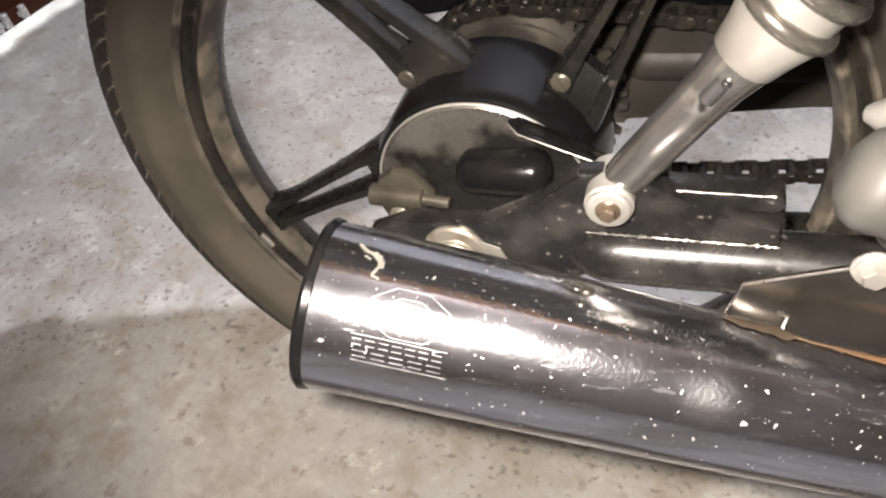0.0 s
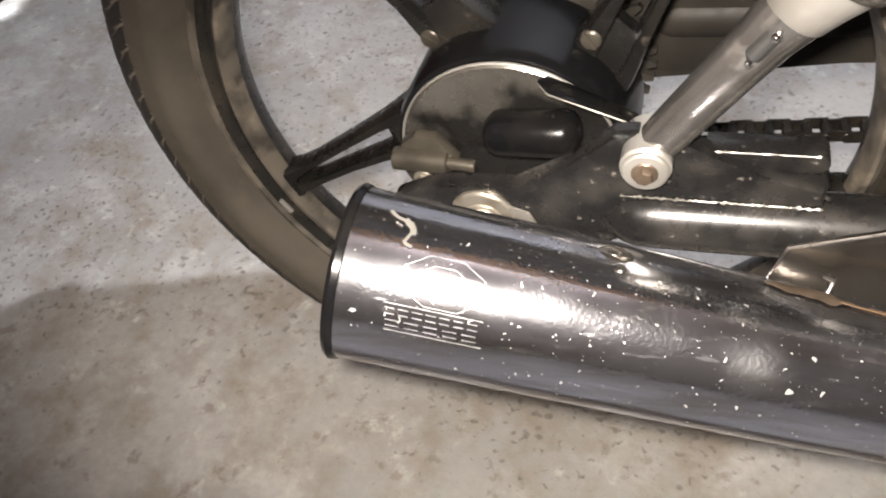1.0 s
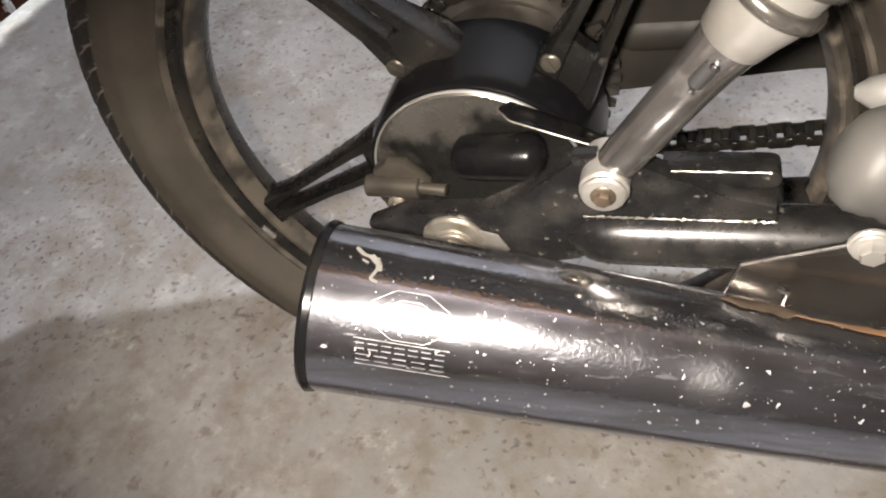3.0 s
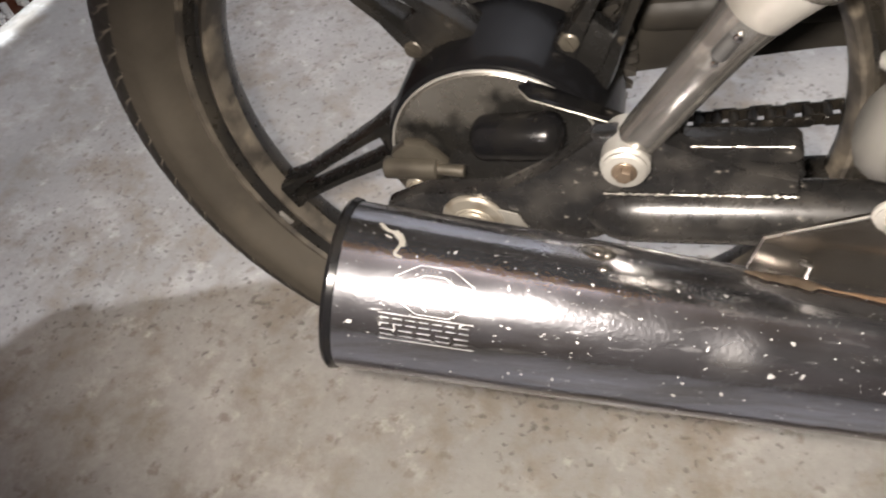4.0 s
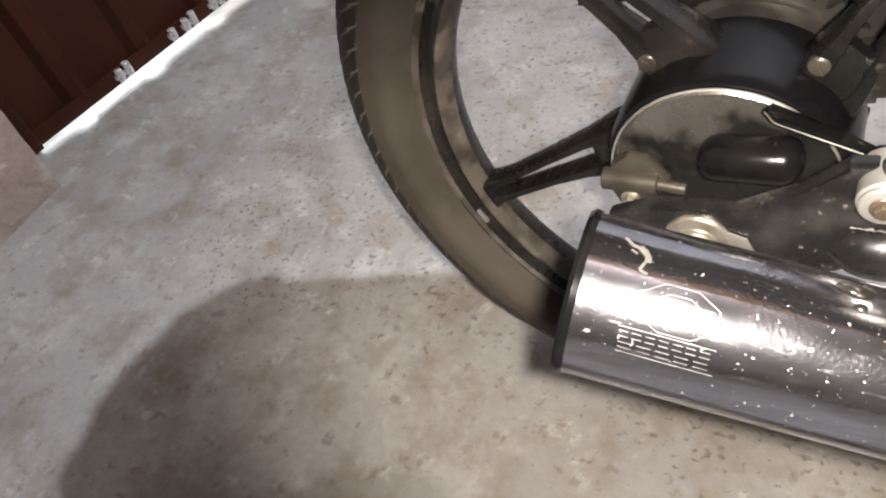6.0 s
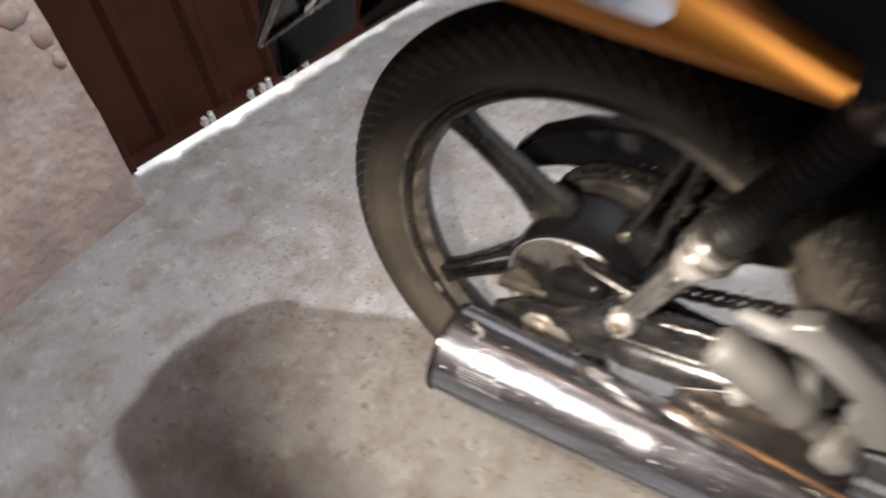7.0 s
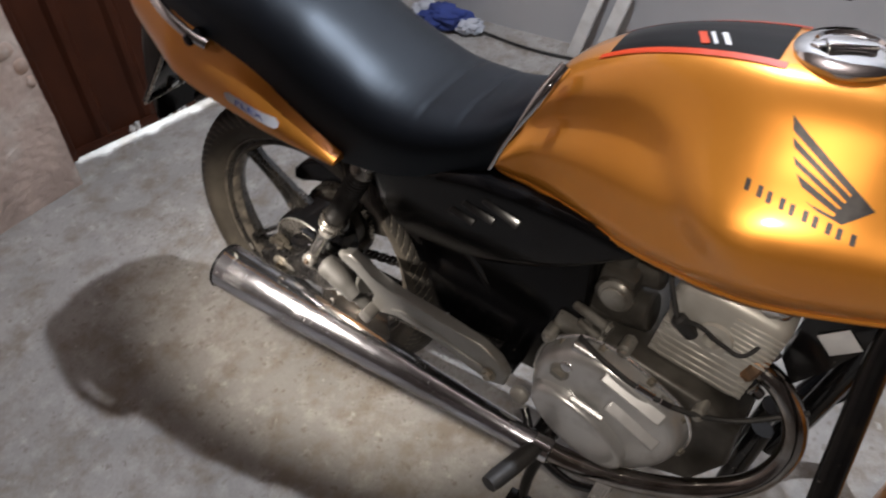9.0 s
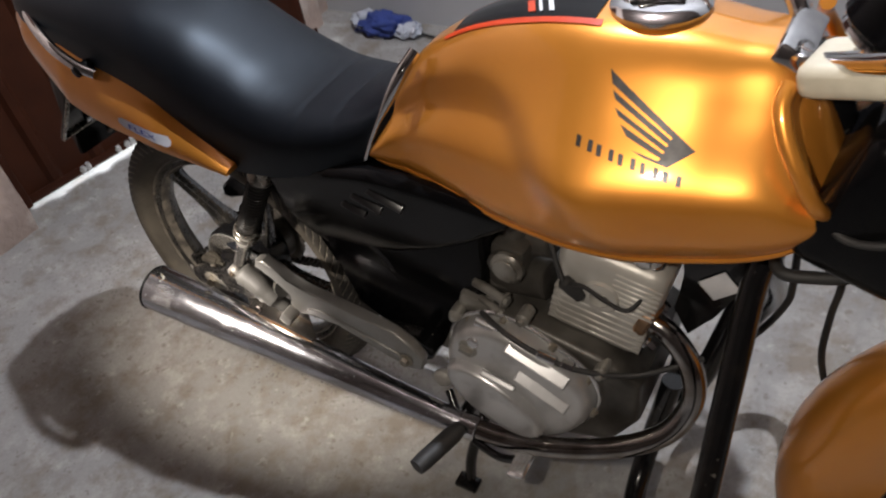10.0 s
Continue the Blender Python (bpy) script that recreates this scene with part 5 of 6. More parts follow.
for k in range(10):
    bm = B()
    x, z = 0.785 + 0.0118 * k + (0.0016 if k % 2 else 0.0), 0.8410 - 0.0026 * k
    decal_on_tank(bm, ((x, z), (x + 0.0052, z - 0.0008), (x + 0.0064, z - 0.0098), (x + 0.0012, z - 0.0090)), 3, 3)
    part("name_bar", bm, DECAL, tank)

# ---- seat ----
seat = new("seat")
seat.parent = bike
tagged(seat, "long black vinyl seat with stitched creases")
ST = fine([(-0.25, 0.872), (-0.22, 0.895), (-0.15, 0.905), (-0.05, 0.900), (0.05, 0.884), (0.13, 0.852), (0.21, 0.808), (0.30, 0.770), (0.38, 0.764), (0.45, 0.776), (0.515, 0.810)])
SB = fine([(-0.25, 0.842), (-0.22, 0.842), (-0.15, 0.822), (-0.05, 0.790), (0.05, 0.742), (0.13, 0.695), (0.20, 0.660), (0.30, 0.660), (0.38, 0.678), (0.45, 0.702), (0.515, 0.780)])
SW = fine([(-0.25, 0.078), (-0.22, 0.108), (-0.15, 0.127), (-0.05, 0.136), (0.05, 0.138), (0.13, 0.142), (0.21, 0.143), (0.30, 0.138), (0.38, 0.124), (0.45, 0.102), (0.48, 0.080), (0.515, 0.050)])
bm = B()
rings = []
for i in range(185):
    x = -0.25 + 0.765 * i / 184
    zb, zt, w = lerp_of(SB, x), lerp_of(ST, x), lerp_of(SW, x)
    dip = 0.0
    for c0, wd in ((0.345, 0.0045), (0.405, 0.0045)):
        dip += 0.0010 * math.exp(-((x - c0) / wd) ** 2)
    ring = []
    for k in range(41):
        a = math.pi * k / 40
        y, up = -w * math.cos(a), math.sin(a)
        yy = math.copysign(abs(math.cos(a)) ** 0.75, math.cos(a)) * -w
        z = zb + (zt - zb) * up ** 0.55
        z -= dip * up
        z += 0.0015 * noise.noise((x * 18, y * 18, 0)) * up
        ring.append((x, yy * (0.93 + 0.07 * up), z))
    rings.append(ring)
skin(bm, rings)
part("seat_cushion", bm, VINYL, seat, sharp=60)
bm = B()
sweep(bm, curve_through([(0.470, -0.112, 0.722), (0.487, -0.107, 0.760), (0.508, -0.098, 0.800), (0.530, -0.080, 0.842), (0.540, -0.055, 0.862)], 6), [0.0030 + 0.0055 * step(k, 8, 16) for k in range(25)], 10)
part("seat_trim", bm, BRIGHT_CHROME, seat, "thin bright edge trim")

# ---- tail ----
tail = new("tail_cowl")
tail.parent = bike
tagged(tail, "metallic orange tail cowl")
CT = fine([(-0.25, 0.868), (-0.22, 0.866), (-0.16, 0.852), (-0.08, 0.822), (0.0, 0.795), (0.08, 0.760), (0.15, 0.722), (0.228, 0.676)])
CB = fine([(-0.25, 0.815), (-0.22, 0.798), (-0.16, 0.762), (-0.08, 0.722), (-0.03, 0.708), (0.04, 0.697), (0.12, 0.684), (0.228, 0.664)])
for s in (-1, 1):
    bm = B()
    rings = []
    for i in range(49):
        x = -0.25 + 0.478 * i / 48
        zt, zb = lerp_of(CT, x), lerp_of(CB, x)
        wy = np.interp(x, [-0.25, -0.21, -0.1, 0.1, 0.228], [0.088, 0.114, 0.149, 0.160, 0.152])
        ring = []
        for k in range(13):
            v = k / 12
            z = zb + (zt - zb) * v
            bulge = 0.005 + 0.012 * math.sin(math.pi * min(1, v * 1.1)) - 0.036 * v
            ring.append((x, s * (wy + bulge), z))
        ring += [(x, s * (wy - 0.045), zt), (x, s * (wy - 0.045), zb)]
        rings.append(ring)
    skin(bm, rings)
    part("cowl_panel", bm, ORANGE, tail, sharp=45)


def tail_point(x, f, lift):
    zt, zb = lerp_of(CT, x), lerp_of(CB, x)
    wy = np.interp(x, [-0.25, -0.21, -0.1, 0.1, 0.228], [0.088, 0.114, 0.149, 0.160, 0.152])
    return Vector((x, -(wy + 0.005 + 0.012 * math.sin(math.pi * min(1, f * 1.1)) - 0.036 * f + lift), zb + (zt - zb) * f))


bm = B()
prev = None
for k in range(15):
    x = 0.028 + 0.105 * k / 14
    h = 0.007 if 0 < k < 14 else 0.003
    c = 0.727 - 0.21 * (x - 0.030)
    z0, z1 = lerp_of(CB, x), lerp_of(CT, x)
    cur = [bm.verts.new(tail_point(x, (c + d - z0) / (z1 - z0), 0.0035)) for d in (-h, h)]
    if prev:
        bm.faces.new((prev[0], prev[1], cur[1], cur[0]))
    prev = cur
part("sticker", bm, WHITE_DECAL, tail, "white oblong sticker")


def text_part(word, size, m, material, parent, name, label):
    c = bpy.data.curves.new(name, "FONT")
    c.body, c.size, c.align_x, c.align_y, c.extrude = word, size, "CENTER", "CENTER", 0.0002
    tmp = bpy.data.objects.new(name, c)
    scene.collection.objects.link(tmp)
    me = bpy.data.meshes.new_from_object(tmp)
    bpy.data.objects.remove(tmp)
    bpy.data.curves.remove(c)
    me.transform(m)
    me.materials.clear()
    me.materials.append(material)
    ob = new(name, me)
    ob.parent = parent
    return tagged(ob, label)


c = (tail_point(0.080, (0.7175 - lerp_of(CB, 0.080)) / (lerp_of(CT, 0.080) - lerp_of(CB, 0.080)), 0.0052))
text_part("FLEX", 0.014, Matrix.Translation(c) @ pose(0, 0, 0, 90, 0, 0) @ pose(0, 0, 0, 0, 0, -11) @ Matrix.Diagonal((1.9, 1, 1, 1)), BLUE_DECAL, tail, "sticker_lettering", "blue lettering FLEX")
bm = B()
sweep(bm, curve_through([(-0.010, -0.142, 0.790), (-0.040, -0.150, 0.806), (-0.09, -0.146, 0.830), (-0.16, -0.118, 0.852), (-0.205, -0.086, 0.860), (-0.236, -0.046, 0.870), (-0.250, 0.0, 0.876), (-0.240, 0.055, 0.872), (-0.205, 0.086, 0.860), (-0.16, 0.118, 0.852), (-0.09, 0.146, 0.830), (-0.010, 0.142, 0.790)], 8), 0.0085, 14)
part("grab_rail", bm, BRIGHT_CHROME, bike, "chrome passenger grab rail")
for s in (-1, 1):
    bm = B()
    rod(bm, (-0.035, 0.128 * s, 0.798), (-0.035, 0.158 * s, 0.798), 0.010)
    part("grab_rail_mount", bm, BLACK_PLASTIC, bike)
    bm = B()
    rod(bm, (-0.180, 0.085 * s, 0.852), (-0.180, 0.108 * s, 0.854), 0.009)
    part("grab_rail_mount", bm, BLACK_PLASTIC, bike)

# rear mudguard, plate holder, tail lamp
bm = B()
rings = []
for k in range(31):
    a = radians(20 + 105 * k / 30)
    c = Vector((0.345 * math.cos(a), 0, AXLE + 0.02 + 0.345 * math.sin(a)))
    out = Vector((math.cos(a), 0, math.sin(a)))
    ring = []
    for j in range(9):
        b = radians(-90 + 22.5 * j)
        ring.append(c + Vector((0, 0.068 * math.sin(b), 0)) + out * (0.03 * math.cos(b) - 0.015))
    for j in range(9):
        b = radians(90 - 22.5 * j)
        ring.append(c + Vector((0, 0.064 * math.sin(b), 0)) + out * (0.026 * math.cos(b) - 0.018))
    rings.append(ring)
skin(bm, rings)
part("rear_mudguard", bm, BLACK_PLASTIC, bike, "black plastic rear mudguard")
holder = new("plate_holder")
holder.parent = bike
bm = B()
prism(bm, [(-0.22, 0.80), (-0.275, 0.775), (-0.318, 0.68), (-0.340, 0.58), (-0.345, 0.51), (-0.335, 0.51), (-0.318, 0.58), (-0.285, 0.66), (-0.21, 0.72)], -0.060, 0.075, 0.006)
part("holder_body", bm, BLACK_PLASTIC, holder, "black plastic mudguard flap")
bm = B()
box(bm, (-0.270, 0.0, 0.635), (0.006, 0.18, 0.165), rot=(0, 39, 0), bevel=0.002)
part("plate_backing", bm, BLACK_PLASTIC, holder, "black plastic plate backing")
for y, z, sy, sz in ((0, -0.080, 0.18, 0.007), (0, 0.080, 0.18, 0.007), (-0.0865, 0, 0.007, 0.155), (0.0865, 0, 0.007, 0.155)):
    bm = B()
    box(bm, (0.005, y, z), (0.005, sy, sz), bevel=0.001)
    bmesh.ops.transform(bm, matrix=pose(-0.270, 0, 0.635, 0, 39, 0), verts=bm.verts)
    part("plate_edge", bm, DRUM_ALU, holder, "dull metal plate edge")
for y, z in ((-0.045, 0.025), (-0.03, -0.05)):
    bm = B()
    rod(bm, (0.004, y, z), (0.013, y, z), 0.010, n=6)
    bmesh.ops.transform(bm, matrix=pose(-0.270, 0, 0.635, 0, 39, 0), verts=bm.verts)
    part("plate_bolt", bm, BRIGHT_CHROME, holder, "bright fixing bolt")
bm = B()
prism(bm, [(-0.18, 0.79), (-0.18, 0.868), (-0.248, 0.868), (-0.262, 0.845), (-0.25, 0.80)], -0.085, 0.085, 0.010, 3)
part("tail_lamp", bm, TAIL_RED, bike, "dark red tail lamp")

# ---- engine ----
engine = new("engine")
engine.parent = bike
tagged(engine, "grimy air-cooled single-cylinder engine")
bm = B()
prism(bm, [(0.545, 0.30), (0.56, 0.40), (0.585, 0.46), (0.64, 0.49), (0.70, 0.475), (0.80, 0.455), (0.86, 0.42), (0.86, 0.34), (0.82, 0.27), (0.72, 0.235), (0.60, 0.245)], -0.105, 0.105, 0.012, 3)
part("crankcase", bm, DARK_CASE, engine, "dark oily cast crankcase")


def engine_cover(name, outline, y0, y1, material, label, steps=7):
    """A domed side cover: the outline shrinks and rounds outwards."""
    bm = B()
    cx, cz = sum(p[0] for p in outline) / len(outline), sum(p[1] for p in outline) / len(outline)
    pts = [tuple(p) for p in curve_through([*outline, outline[0]], 5)][:-1]
    rings = []
    for k in range(steps + 1):
        u = k / steps
        f, y = (1 - 0.16 * u ** 3 - 0.02 * u), y0 + (y1 - y0) * math.sin(u * math.pi / 2)
        rings.append([(cx + (x - cx) * f, y, cz + (z - cz) * f) for x, z in pts])
    rings.append([(cx + (x - cx) * 0.70, y1 + (y1 - y0) * 0.04, cz + (z - cz) * 0.70) for x, z in pts])
    skin(bm, rings)
    return part(name, bm, material, engine, label, sharp=50)


COVER = [(0.568, 0.33), (0.560, 0.385), (0.578, 0.445), (0.630, 0.485), (0.69, 0.482), (0.745, 0.455), (0.785, 0.425), (0.800, 0.375), (0.780, 0.320), (0.735, 0.275), (0.67, 0.262), (0.605, 0.285)]
engine_cover("clutch_cover", COVER, -0.105, -0.146, SATIN_ALU, "satin grey aluminium clutch cover")
engine_cover("clutch_dome", [(0.652 + 0.078 * math.cos(radians(a)) - 0.02 * math.sin(radians(a)), 0.345 + 0.058 * math.sin(radians(a)) - 0.02 * math.cos(radians(a))) for a in range(0, 360, 30)], -0.140, -0.166, SATIN_ALU, "domed grey clutch housing")
for cx, cy, cz, ln, wd, tilt in ((0.730, -0.1500, 0.399, 0.088, 0.0190, 28), (0.722, -0.1425, 0.448, 0.100, 0.0210, 24), (0.664, -0.1585, 0.401, 0.056, 0.0090, 15)):
    bm = B()
    box(bm, (cx, cy, cz), (ln, wd, 0.012), rot=(40, tilt, 0), bevel=0.0022)
    part("cover_facet", bm, LIT_FACET_ALU, engine, "polished facet with its highlight in the colour", sharp=20)
for x, z in ((0.575, 0.345), (0.572, 0.41), (0.60, 0.462), (0.66, 0.486), (0.735, 0.462), (0.787, 0.415), (0.795, 0.345), (0.755, 0.285), (0.68, 0.262), (0.615, 0.284)):
    bm = B()
    hexbolt(bm, (x, -0.112, z), (0, -1, 0), 0.0055, 0.010)
    part("cover_bolt", bm, ZINC, engine)
bm = B()
rod(bm, (0.612, -0.118, 0.432), (0.612, -0.150, 0.438), 0.0155, n=24)
box(bm, (0.612, -0.154, 0.439), (0.022, 0.010, 0.010), rot=(0, 20, 0), bevel=0.002)
part("oil_filler", bm, GRIME_ALU, engine, "grimy oil filler plug")
bm = B()
rod(bm, (0.622, -0.135, 0.452), (0.622, -0.150, 0.456), 0.010, n=6)
part("filler_nut", bm, BRIGHT_ALU, engine, "bright hexagon nut")
bm = B()
rod(bm, (0.538, -0.118, 0.308), (0.538, -0.136, 0.310), 0.0165, n=24, bevel=0.4)
part("pivot_cap", bm, ENGINE_ALU, engine, "pale round pivot cap")
bm = B()
rod(bm, (0.622, -0.130, 0.486), (0.675, -0.130, 0.474), 0.0085, n=18)
part("cable_stay", bm, BRIGHT_ALU, engine, "bright aluminium cable stay")
bm = B()
rim = [tuple(p) for p in curve_through([*COVER, COVER[0]], 5)]
cx, cz = sum(p[0] for p in COVER) / len(COVER), sum(p[1] for p in COVER) / len(COVER)
sweep(bm, [(cx + (x - cx) * 1.03, -0.112, cz + (z - cz) * 1.03) for x, z in rim], 0.0035, 8, caps=False)
part("cover_flange", bm, BRIGHT_ALU, engine, "bright machined cover flange")
CYL = pose(0.775, 0, 0.455, 0, 11, 0)
for k in range(6):
    bm = B()
    z = 0.012 + 0.0125 * k
    box(bm, (0, 0, z), (0.1385, 0.1458, 0.0050), bevel=0.0012, seg=1)
    bmesh.ops.transform(bm, matrix=CYL, verts=bm.verts)
    part("fin", bm, ENGINE_ALU, engine)
bm = B()
box(bm, (0, 0, 0.060), (0.135, 0.143, 0.13), bevel=0.016, seg=3)
bmesh.ops.transform(bm, matrix=CYL, verts=bm.verts)
part("cylinder", bm, ENGINE_ALU, engine, "pale grimy finned cylinder")
bm = B()
box(bm, (0, 0, 0.128), (0.150, 0.158, 0.085), bevel=0.022, seg=4)
lathe(bm, [(0.014, -0.086), (0.024, -0.084), (0.028, -0.074), (0.012, -0.074)], centre=(-0.002, 0, 0.100), n=32)
bmesh.ops.transform(bm, matrix=CYL, verts=bm.verts)
part("cylinder_head", bm, PALE_ALU, engine, "pale cast cylinder head")
for k in range(7):
    bm = B()
    box(bm, (0.040, -0.079, 0.092 + 0.0095 * k), (0.064, 0.0034, 0.0032), rot=(0, 0, 0), bevel=0.001, seg=1)
    bmesh.ops.transform(bm, matrix=CYL, verts=bm.verts)
    part("head_fin", bm, PALE_ALU, engine)
bm = B()
box(bm, (-0.005, 0, 0.195), (0.125, 0.110, 0.045), bevel=0.016, seg=3)
bmesh.ops.transform(bm, matrix=CYL, verts=bm.verts)
part("valve_cover", bm, BRIGHT_ALU, engine, "smooth aluminium valve cover")
for x in (-0.040, 0.036):
    bm = B()
    rod(bm, (x, -0.030, 0.196), (x, -0.074, 0.186), 0.0215, n=28, bevel=0.25)
    rod(bm, (x, -0.074, 0.186), (x, -0.080, 0.185), 0.0115, n=6)
    bmesh.ops.transform(bm, matrix=CYL, verts=bm.verts)
    part("valve_cap", bm, BRIGHT_ALU, engine, "round polished valve cap")
for x, y in ((-0.045, -0.062), (0.05, -0.062)):
    bm = B()
    p = CYL @ Vector((x, y, 0.178))
    hexbolt(bm, p, (0.1, -0.5, 1), 0.007, 0.012)
    part("head_bolt", bm, BRIGHT_CHROME, engine)
bm = B()
sweep(bm, curve_through([(0.705, -0.05, 0.668), (0.718, -0.072, 0.630), (0.738, -0.088, 0.585), (0.750, -0.092, 0.566)], 6), 0.0038, 8)
part("plug_lead", bm, BLACK_RUBBER, engine)
bm = B()
rod(bm, (0.742, -0.090, 0.575), (0.768, -0.082, 0.545), 0.0105, bevel=0.4)
part("plug_boot", bm, BLACK_RUBBER, engine, "black rubber spark plug boot")
bm = B()
sweep(bm, curve_through([(0.748, -0.090, 0.572), (0.775, -0.096, 0.580), (0.805, -0.094, 0.562), (0.835, -0.090, 0.555), (0.858, -0.06, 0.585)], 6), 0.0030, 8)
part("lead", bm, BLACK_RUBBER, engine)
bm = B()
rod(bm, (0.70, -0.02, 0.575), (0.60, -0.02, 0.560), 0.026)
box(bm, (0.645, -0.035, 0.545), (0.055, 0.075, 0.085), rot=(0, 8, 0), bevel=0.010)
rod(bm, (0.645, -0.085, 0.560), (0.645, -0.055, 0.560), 0.022)
rod(bm, (0.645, -0.035, 0.585), (0.645, -0.035, 0.625), 0.020)
part("carburettor", bm, DARK_CASE, engine, "grimy carburettor")
bm = B()
rod(bm, (0.59, -0.04, 0.50), (0.70, -0.04, 0.515), 0.030)
part("starter_motor", bm, DARK_CASE, engine)
bm = B()
box(bm, (0.60, -0.085, 0.475), (0.055, 0.03, 0.035), rot=(0, 15, 0), bevel=0.008)
part("breather_box", bm, GRIME_ALU, engine)
bm = B()
rod(bm, (0.655, -0.074, 0.560), (0.655, -0.090, 0.561), 0.0255, n=32, bevel=0.2)
rod(bm, (0.655, -0.088, 0.561), (0.655, -0.094, 0.561), 0.0190, n=32, bevel=0.3)
part("diaphragm_cap", bm, GRIME_ALU, engine, "round oily diaphragm cap")
for p, q, r in (((0.600, -0.088, 0.520), (0.655, -0.100, 0.512), 0.0075), ((0.612, -0.098, 0.500), (0.648, -0.106, 0.492), 0.0060)):
    bm = B()
    rod(bm, p, q, r, n=14, bevel=0.3)
    hexbolt(bm, q, (Vector(q) - Vector(p)).normalized(), r * 1.15, 0.008)
    part("throttle_link", bm, GRIME_ALU, engine, "worn throttle link and nut")
for k, (x, z) in enumerate(((0.575, 0.462), (0.690, 0.500), (0.806, 0.440))):
    bm = B()
    rod(bm, (x, -0.090, z), (x, -0.119, z), 0.0105, n=20, bevel=0.25)
    hexbolt(bm, (x, -0.118, z), (0, -1, 0), 0.0062, 0.007)
    part("case_boss", bm, GRIME_ALU, engine, "cast bolt boss")
bm = B()
sweep(bm, curve_through([(0.625, -0.118, 0.492), (0.665, -0.135, 0.488), (0.72, -0.14, 0.470), (0.78, -0.13, 0.450), (0.85, -0.10, 0.44), (0.93, -0.06, 0.47)], 6), 0.0042, 8)
part("clutch_cable", bm, BLACK_RUBBER, engine, "black clutch cable")
bm = B()
rod(bm, (0.722, -0.139, 0.470), (0.748, -0.136, 0.461), 0.0070)
part("cable_adjuster", bm, BRIGHT_CHROME, engine, "bright cable adjuster")
bm = B()
rod(bm, (0.756, -0.135, 0.458), (0.772, -0.132, 0.453), 0.0080, n=6)
part("cable_nut", bm, BRIGHT_CHROME, engine)

# footrest bar, rider peg, brake pedal, stand
bm = B()
rod(bm, (0.585, -0.19, 0.262), (0.585, 0.19, 0.262), 0.012)
part("footrest_bar", bm, FRAME_PAINT, bike)
for s in (-1, 1):
    bm = B()
    sweep(bm, [(0.600, 0.185 * s, 0.282), (0.595, 0.20 * s, 0.280), (0.575, 0.262 * s, 0.276), (0.571, 0.276 * s, 0.276)], [0.014, 0.0185, 0.0185, 0.0165], 16, flat=0.8)
    part("rider_peg", bm, BLACK_RUBBER, bike, "black rubber rider footpeg")
bm = B()
sweep(bm, curve_through([(0.555, -0.14, 0.30), (0.60, -0.175, 0.262), (0.66, -0.190, 0.250), (0.705, -0.198, 0.275), (0.722, -0.205, 0.292)], 6), 0.0070, 10)
pedal = part("brake_pedal", bm, FRAME_PAINT, bike, "black brake pedal lever")
bm = B()
box(bm, (0.722, -0.217, 0.297), (0.028, 0.044, 0.011), rot=(0, -12, 0), bevel=0.0052)
for k in range(5):
    box(bm, (0.711 + 0.0055 * k, -0.217, 0.3036 + 0.0012 * k), (0.0022, 0.034, 0.003), rot=(0, -12, 0), bevel=0.0006, seg=1)
pad = part("pedal_pad", bm, BRIGHT_ALU, pedal, "ridged bright metal pedal pad")
bm = B()
sweep(bm, curve_through([(0.600, -0.03, 0.25), (0.590, -0.10, 0.20), (0.566, -0.125, 0.10), (0.556, -0.130, 0.020)], 6), 0.0105, 12)
box(bm, (0.552, -0.134, 0.010), (0.045, 0.030, 0.012), bevel=0.003)
sweep(bm, curve_through([(0.600, 0.03, 0.25), (0.590, 0.10, 0.20), (0.566, 0.125, 0.10), (0.556, 0.130, 0.020)], 6), 0.0105, 12)
box(bm, (0.552, 0.134, 0.010), (0.045, 0.030, 0.012), bevel=0.003)
part("centre_stand", bm, FRAME_PAINT, bike, "black centre stand")

# ---- front end ----
STEER = 6
steer = pose(1.125, -0.02, 0.76) @ pose(0, 0, 0, 0, -26, 0) @ pose(0, 0, 0, 0, 0, STEER) @ pose(0, 0, 0, 0, 26, 0)
FRONT = steer @ pose(0.285, 0, AXLE - 0.76)
fw = wheel("front_wheel", 1.3, "black cast front wheel", 0.06, FRONT)
fork = new("front_fork")
fork.parent = bike
fork.matrix_basis = steer
for s in (-1, 1):
    bm = B()
    rod(bm, (0.275, 0.095 * s, -0.43), (0.135, 0.095 * s, -0.16), 0.024)
    part("fork_slider", bm, CAST_ALU, fork)
    bm = B()
    rod(bm, (0.14, 0.095 * s, -0.17), (-0.005, 0.095 * s, 0.14), 0.0155)
    part("fork_tube", bm, BRIGHT_CHROME, fork)
bm = B()
for z, x in ((0.02, 0.05), (0.13, 0.0)):
    box(bm, (x, 0, z), (0.06, 0.25, 0.028), rot=(0, 26, 0), bevel=0.008)
part("triple_clamp", bm, FRAME_PAINT, fork)
bm = B()
rings = []
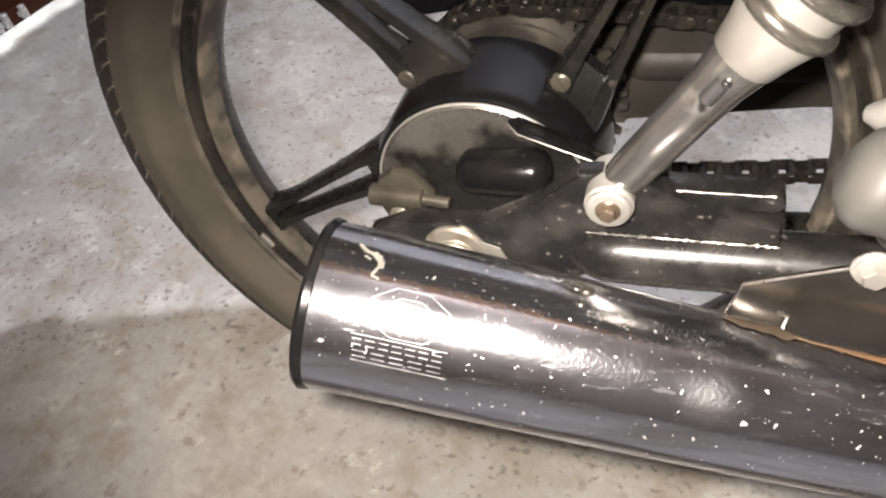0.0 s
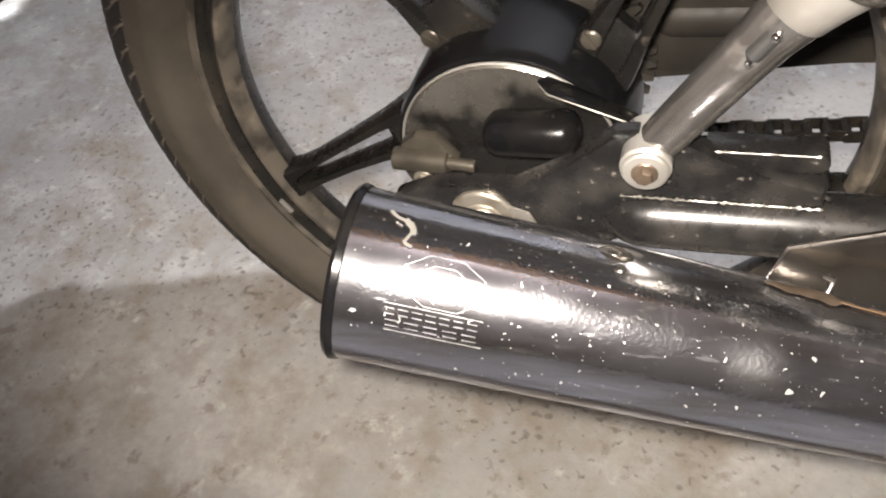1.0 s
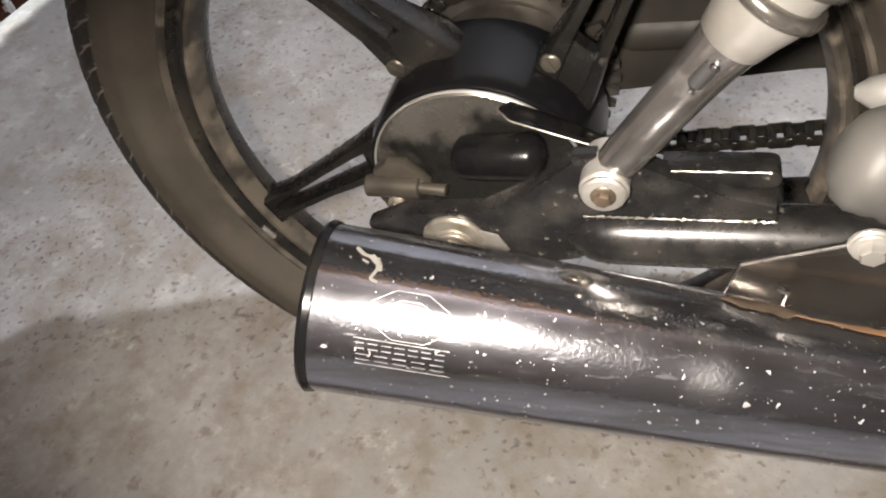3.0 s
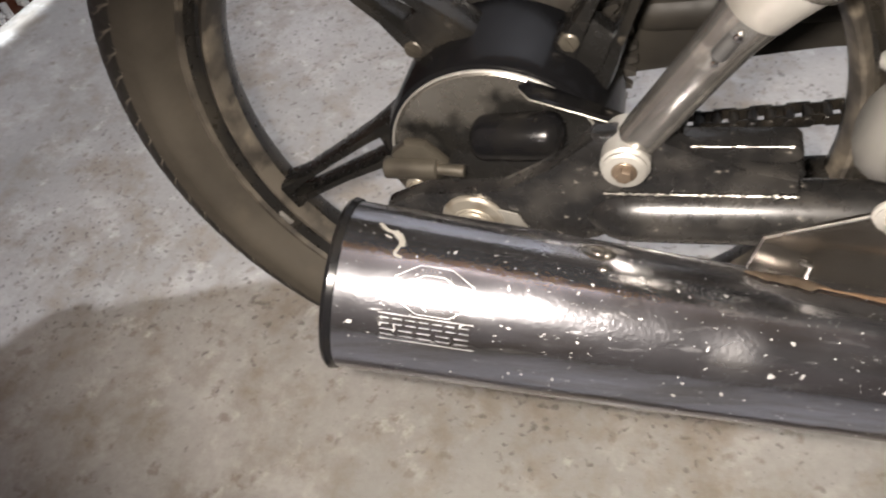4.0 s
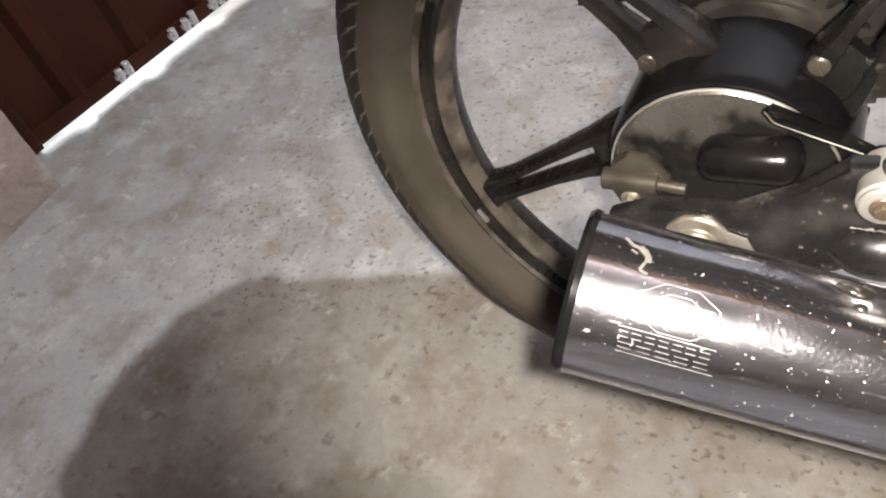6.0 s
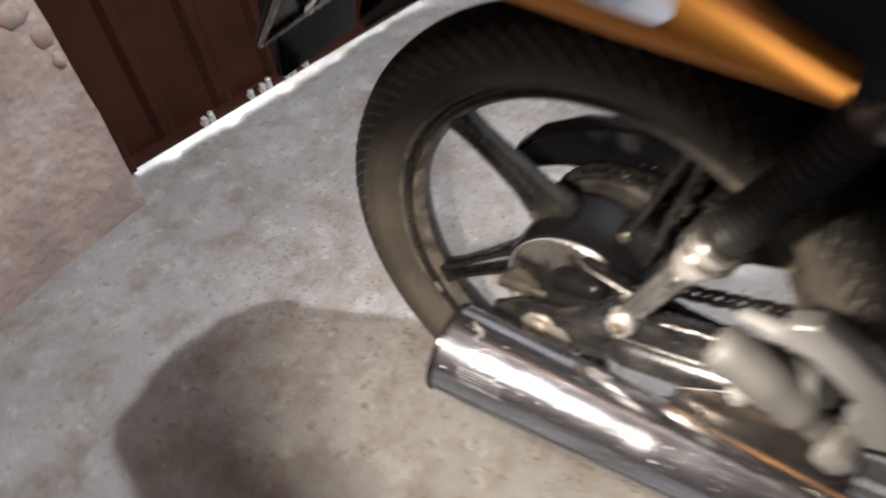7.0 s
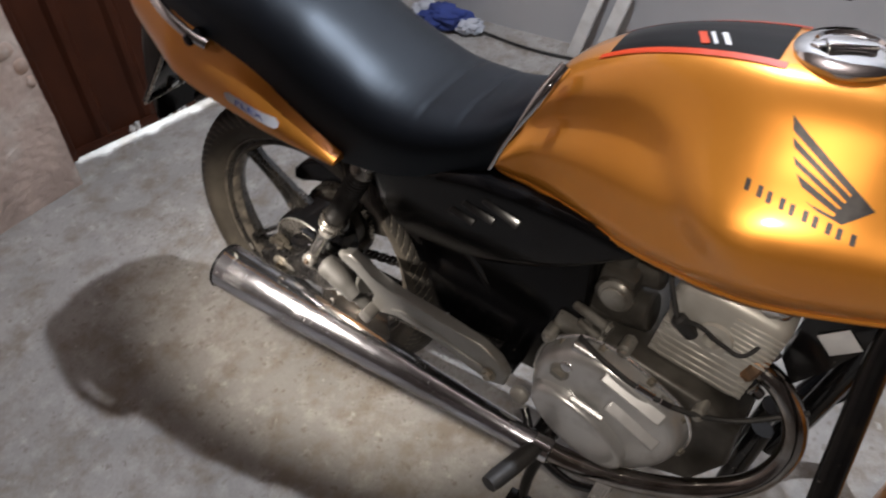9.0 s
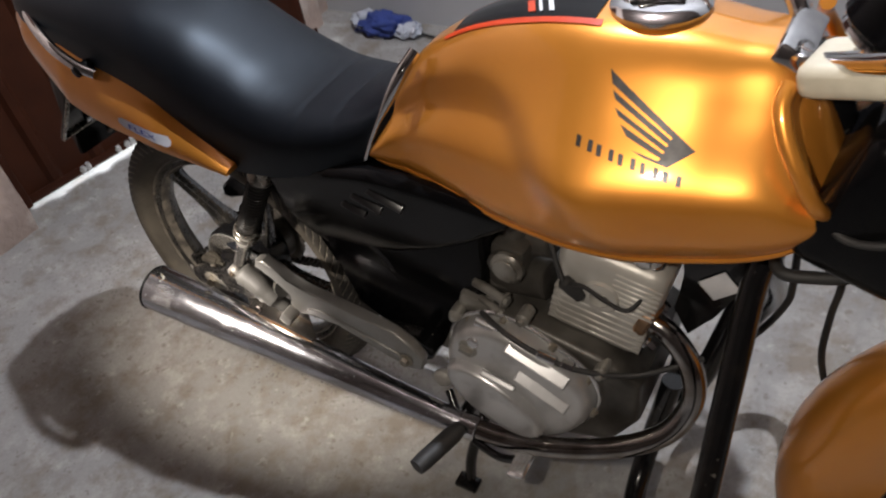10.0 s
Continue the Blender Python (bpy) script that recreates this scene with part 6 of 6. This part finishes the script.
for k in range(41):
    a = radians(10 + 222 * k / 40)
    c = Vector((0.285 + 0.335 * math.cos(a), 0, AXLE - 0.76 + 0.335 * math.sin(a)))
    out = Vector((math.cos(a), 0, math.sin(a)))
    w = 0.062 * min(1, 0.35 + k / 6, 0.45 + (40 - k) / 8)
    ring = []
    for side, wall in ((1, 0.0), (-1, 0.003)):
        prof = [(-1.0, -0.085), (-1.02, -0.050), (-1.02, -0.022)] + [(math.sin(radians(b)), 0.050 * math.cos(radians(b)) - 0.018) for b in range(-80, 81, 16)] + [(1.02, -0.022), (1.02, -0.050), (1.0, -0.085)]
        ring += [c + Vector((0, (w - wall) * a, 0)) + out * (h - wall) for a, h in prof[::side]]
    rings.append(ring)
skin(bm, rings)
part("front_mudguard", bm, ORANGE, fork, "metallic orange front mudguard")
bm = B()
lathe(bm, [(0.0, -0.09), (0.05, -0.085), (0.085, -0.045), (0.092, 0.01), (0.09, 0.02), (0.0, 0.035)], n=48, ring=False, matrix=pose(1.19, -0.02, 0.86) @ pose(0, 0, 0, 0, 0, -90))
part("headlamp", bm, BRIGHT_CHROME, bike, "round chrome headlamp")
for y in (-0.075, 0.045):
    bm = B()
    rod(bm, (1.036, y, 0.960), (1.058, y, 1.000), 0.038, n=36)
    g = part("gauge", bm, BLACK_PLASTIC, bike, "black round gauge")
    bm = B()
    rod(bm, (1.032, y, 0.952), (1.037, y, 0.961), 0.033, n=36)
    part("gauge_back", bm, BRIGHT_CHROME, g, "chrome gauge back")
bm = B()
box(bm, (1.026, -0.072, 0.923), (0.085, 0.075, 0.034), rot=(0, -14, -12), bevel=0.012, seg=3)
part("gauge_bracket", bm, CREAM, bike, "cream plastic gauge bracket")
bm = B()
box(bm, (1.085, -0.025, 0.790), (0.13, 0.20, 0.17), rot=(0, 20, 0), bevel=0.025, seg=3)
part("fork_shroud", bm, BLACK_PLASTIC, bike, "black plastic fork shroud")
bm = B()
sweep(bm, curve_through([(1.02, -0.10, 0.80), (1.05, -0.125, 0.775), (1.10, -0.135, 0.79), (1.16, -0.13, 0.83)], 6), 0.0045, 10)
part("brake_hose", bm, BLACK_RUBBER, bike)
bm = B()
sweep(bm, curve_through([(0.985, -0.04, 0.668), (1.00, -0.07, 0.664), (1.035, -0.07, 0.668), (1.07, -0.07, 0.682), (1.14, -0.06, 0.72)], 6), 0.0075, 12)
part("wiring_loom", bm, BLACK_RUBBER, bike, "thick black wiring loom")
BARS = {-1: [(0.985, -0.05, 0.912), (1.04, -0.12, 0.955), (1.10, -0.20, 1.01), (1.13, -0.28, 1.03), (1.14, -0.40, 1.03)],
        1: [(0.965, 0.03, 0.905), (0.945, 0.055, 0.930), (0.900, 0.085, 0.975), (0.845, 0.140, 0.968), (0.775, 0.215, 0.925), (0.650, 0.330, 0.880)]}
for s, pts in BARS.items():
    bm = B()
    sweep(bm, curve_through([(0.965, 0, 0.905), *pts], 8), 0.011, 14)
    bar = part("handlebar", bm, BRIGHT_CHROME, bike, "chrome handlebar tube")
    p, q = Vector(pts[-2]), Vector(pts[-1])
    d = (q - p).normalized()
    bm = B()
    rod(bm, p + d * 0.01, q, 0.0165, bevel=0.3)
    part("grip", bm, BLACK_RUBBER, bar, "black rubber grip")
    bm = B()
    box(bm, p - d * 0.02, (0.045, 0.05, 0.04), rot=(0, 15, -30 * s), bevel=0.010)
    part("switch_box", bm, BLACK_PLASTIC, bar)
    bm = B()
    o = Vector((0.045, 0.0, -0.012))
    sweep(bm, curve_through([p - d * 0.03, p + o * 0.8, p.lerp(q, 0.5) + o, q + o * 0.9], 6), 0.006, 10)
    part("lever", bm, BRIGHT_CHROME, bar, "bright lever")
bm = B()
box(bm, (0.965, 0, 0.905), (0.035, 0.10, 0.030), rot=(0, 26, 0), bevel=0.006)
part("bar_clamp", bm, BRIGHT_CHROME, bike, "bright handlebar clamp")
for run in (((1.05, 0.04, 0.68), (1.063, 0.05, 0.563), (1.061, 0.05, 0.50), (1.066, 0.05, 0.41), (1.10, 0.04, 0.32)), ((1.0, 0.05, 0.66), (1.008, 0.05, 0.542), (1.005, 0.05, 0.499), (0.977, 0.05, 0.43), (0.93, 0.03, 0.37))):
    bm = B()
    sweep(bm, curve_through(run, 8), 0.0050, 10)
    part("cable", bm, BLACK_RUBBER, bike, "black control cable")

# ================= things by the far wall =================
cloth = thing("cloth", "crumpled blue and pale cloth lying on the floor by the wall", "cloth", pose(-0.66, 1.42, 0))
for nm, mt, c, s in (("blue_cloth", BLUE_CLOTH, (0, 0, 0.03), (0.11, 0.06, 0.04)), ("pale_cloth", PALE_CLOTH, (-0.10, 0.02, 0.025), (0.06, 0.05, 0.03)), ("pale_cloth", PALE_CLOTH, (0.11, 0.0, 0.02), (0.05, 0.05, 0.025))):
    bm = B()
    bmesh.ops.create_icosphere(bm, subdivisions=4, radius=1.0)
    for v in bm.verts:
        p = v.co * (1 + 0.45 * noise.noise(v.co * 2.2 + Vector(c) * 9) + 0.2 * noise.noise(v.co * 5.5))
        v.co = Vector((c[0] + p.x * s[0], c[1] + p.y * s[1], max(0.002, c[2] + p.z * s[2])))
    part(nm, bm, mt, cloth)
wire = B()
sweep(wire, curve_through([(-0.62, 1.44, 0.012), (-0.45, 1.42, 0.006), (-0.30, 1.40, 0.006), (-0.12, 1.41, 0.006), (0.1, 1.46, 0.006)], 8), 0.005, 8)
tagged(part("cable", wire, BLACK_RUBBER), "dark cable lying along the foot of the wall", "cable")
for dx in (0.0, 0.09):
    bm = B()
    box(bm, (0, 0, 0.145), (0.045, 0.018, 0.29), bevel=0.003)
    s = part("wooden_slat", bm, WHITE_WOOD)
    s.matrix_world = pose(-0.13 + dx, 1.42, 0.004, -12, 15, 0)
    tagged(s, "white painted wooden slat leaning on the grey wall", "slat", group="slats by the wall")
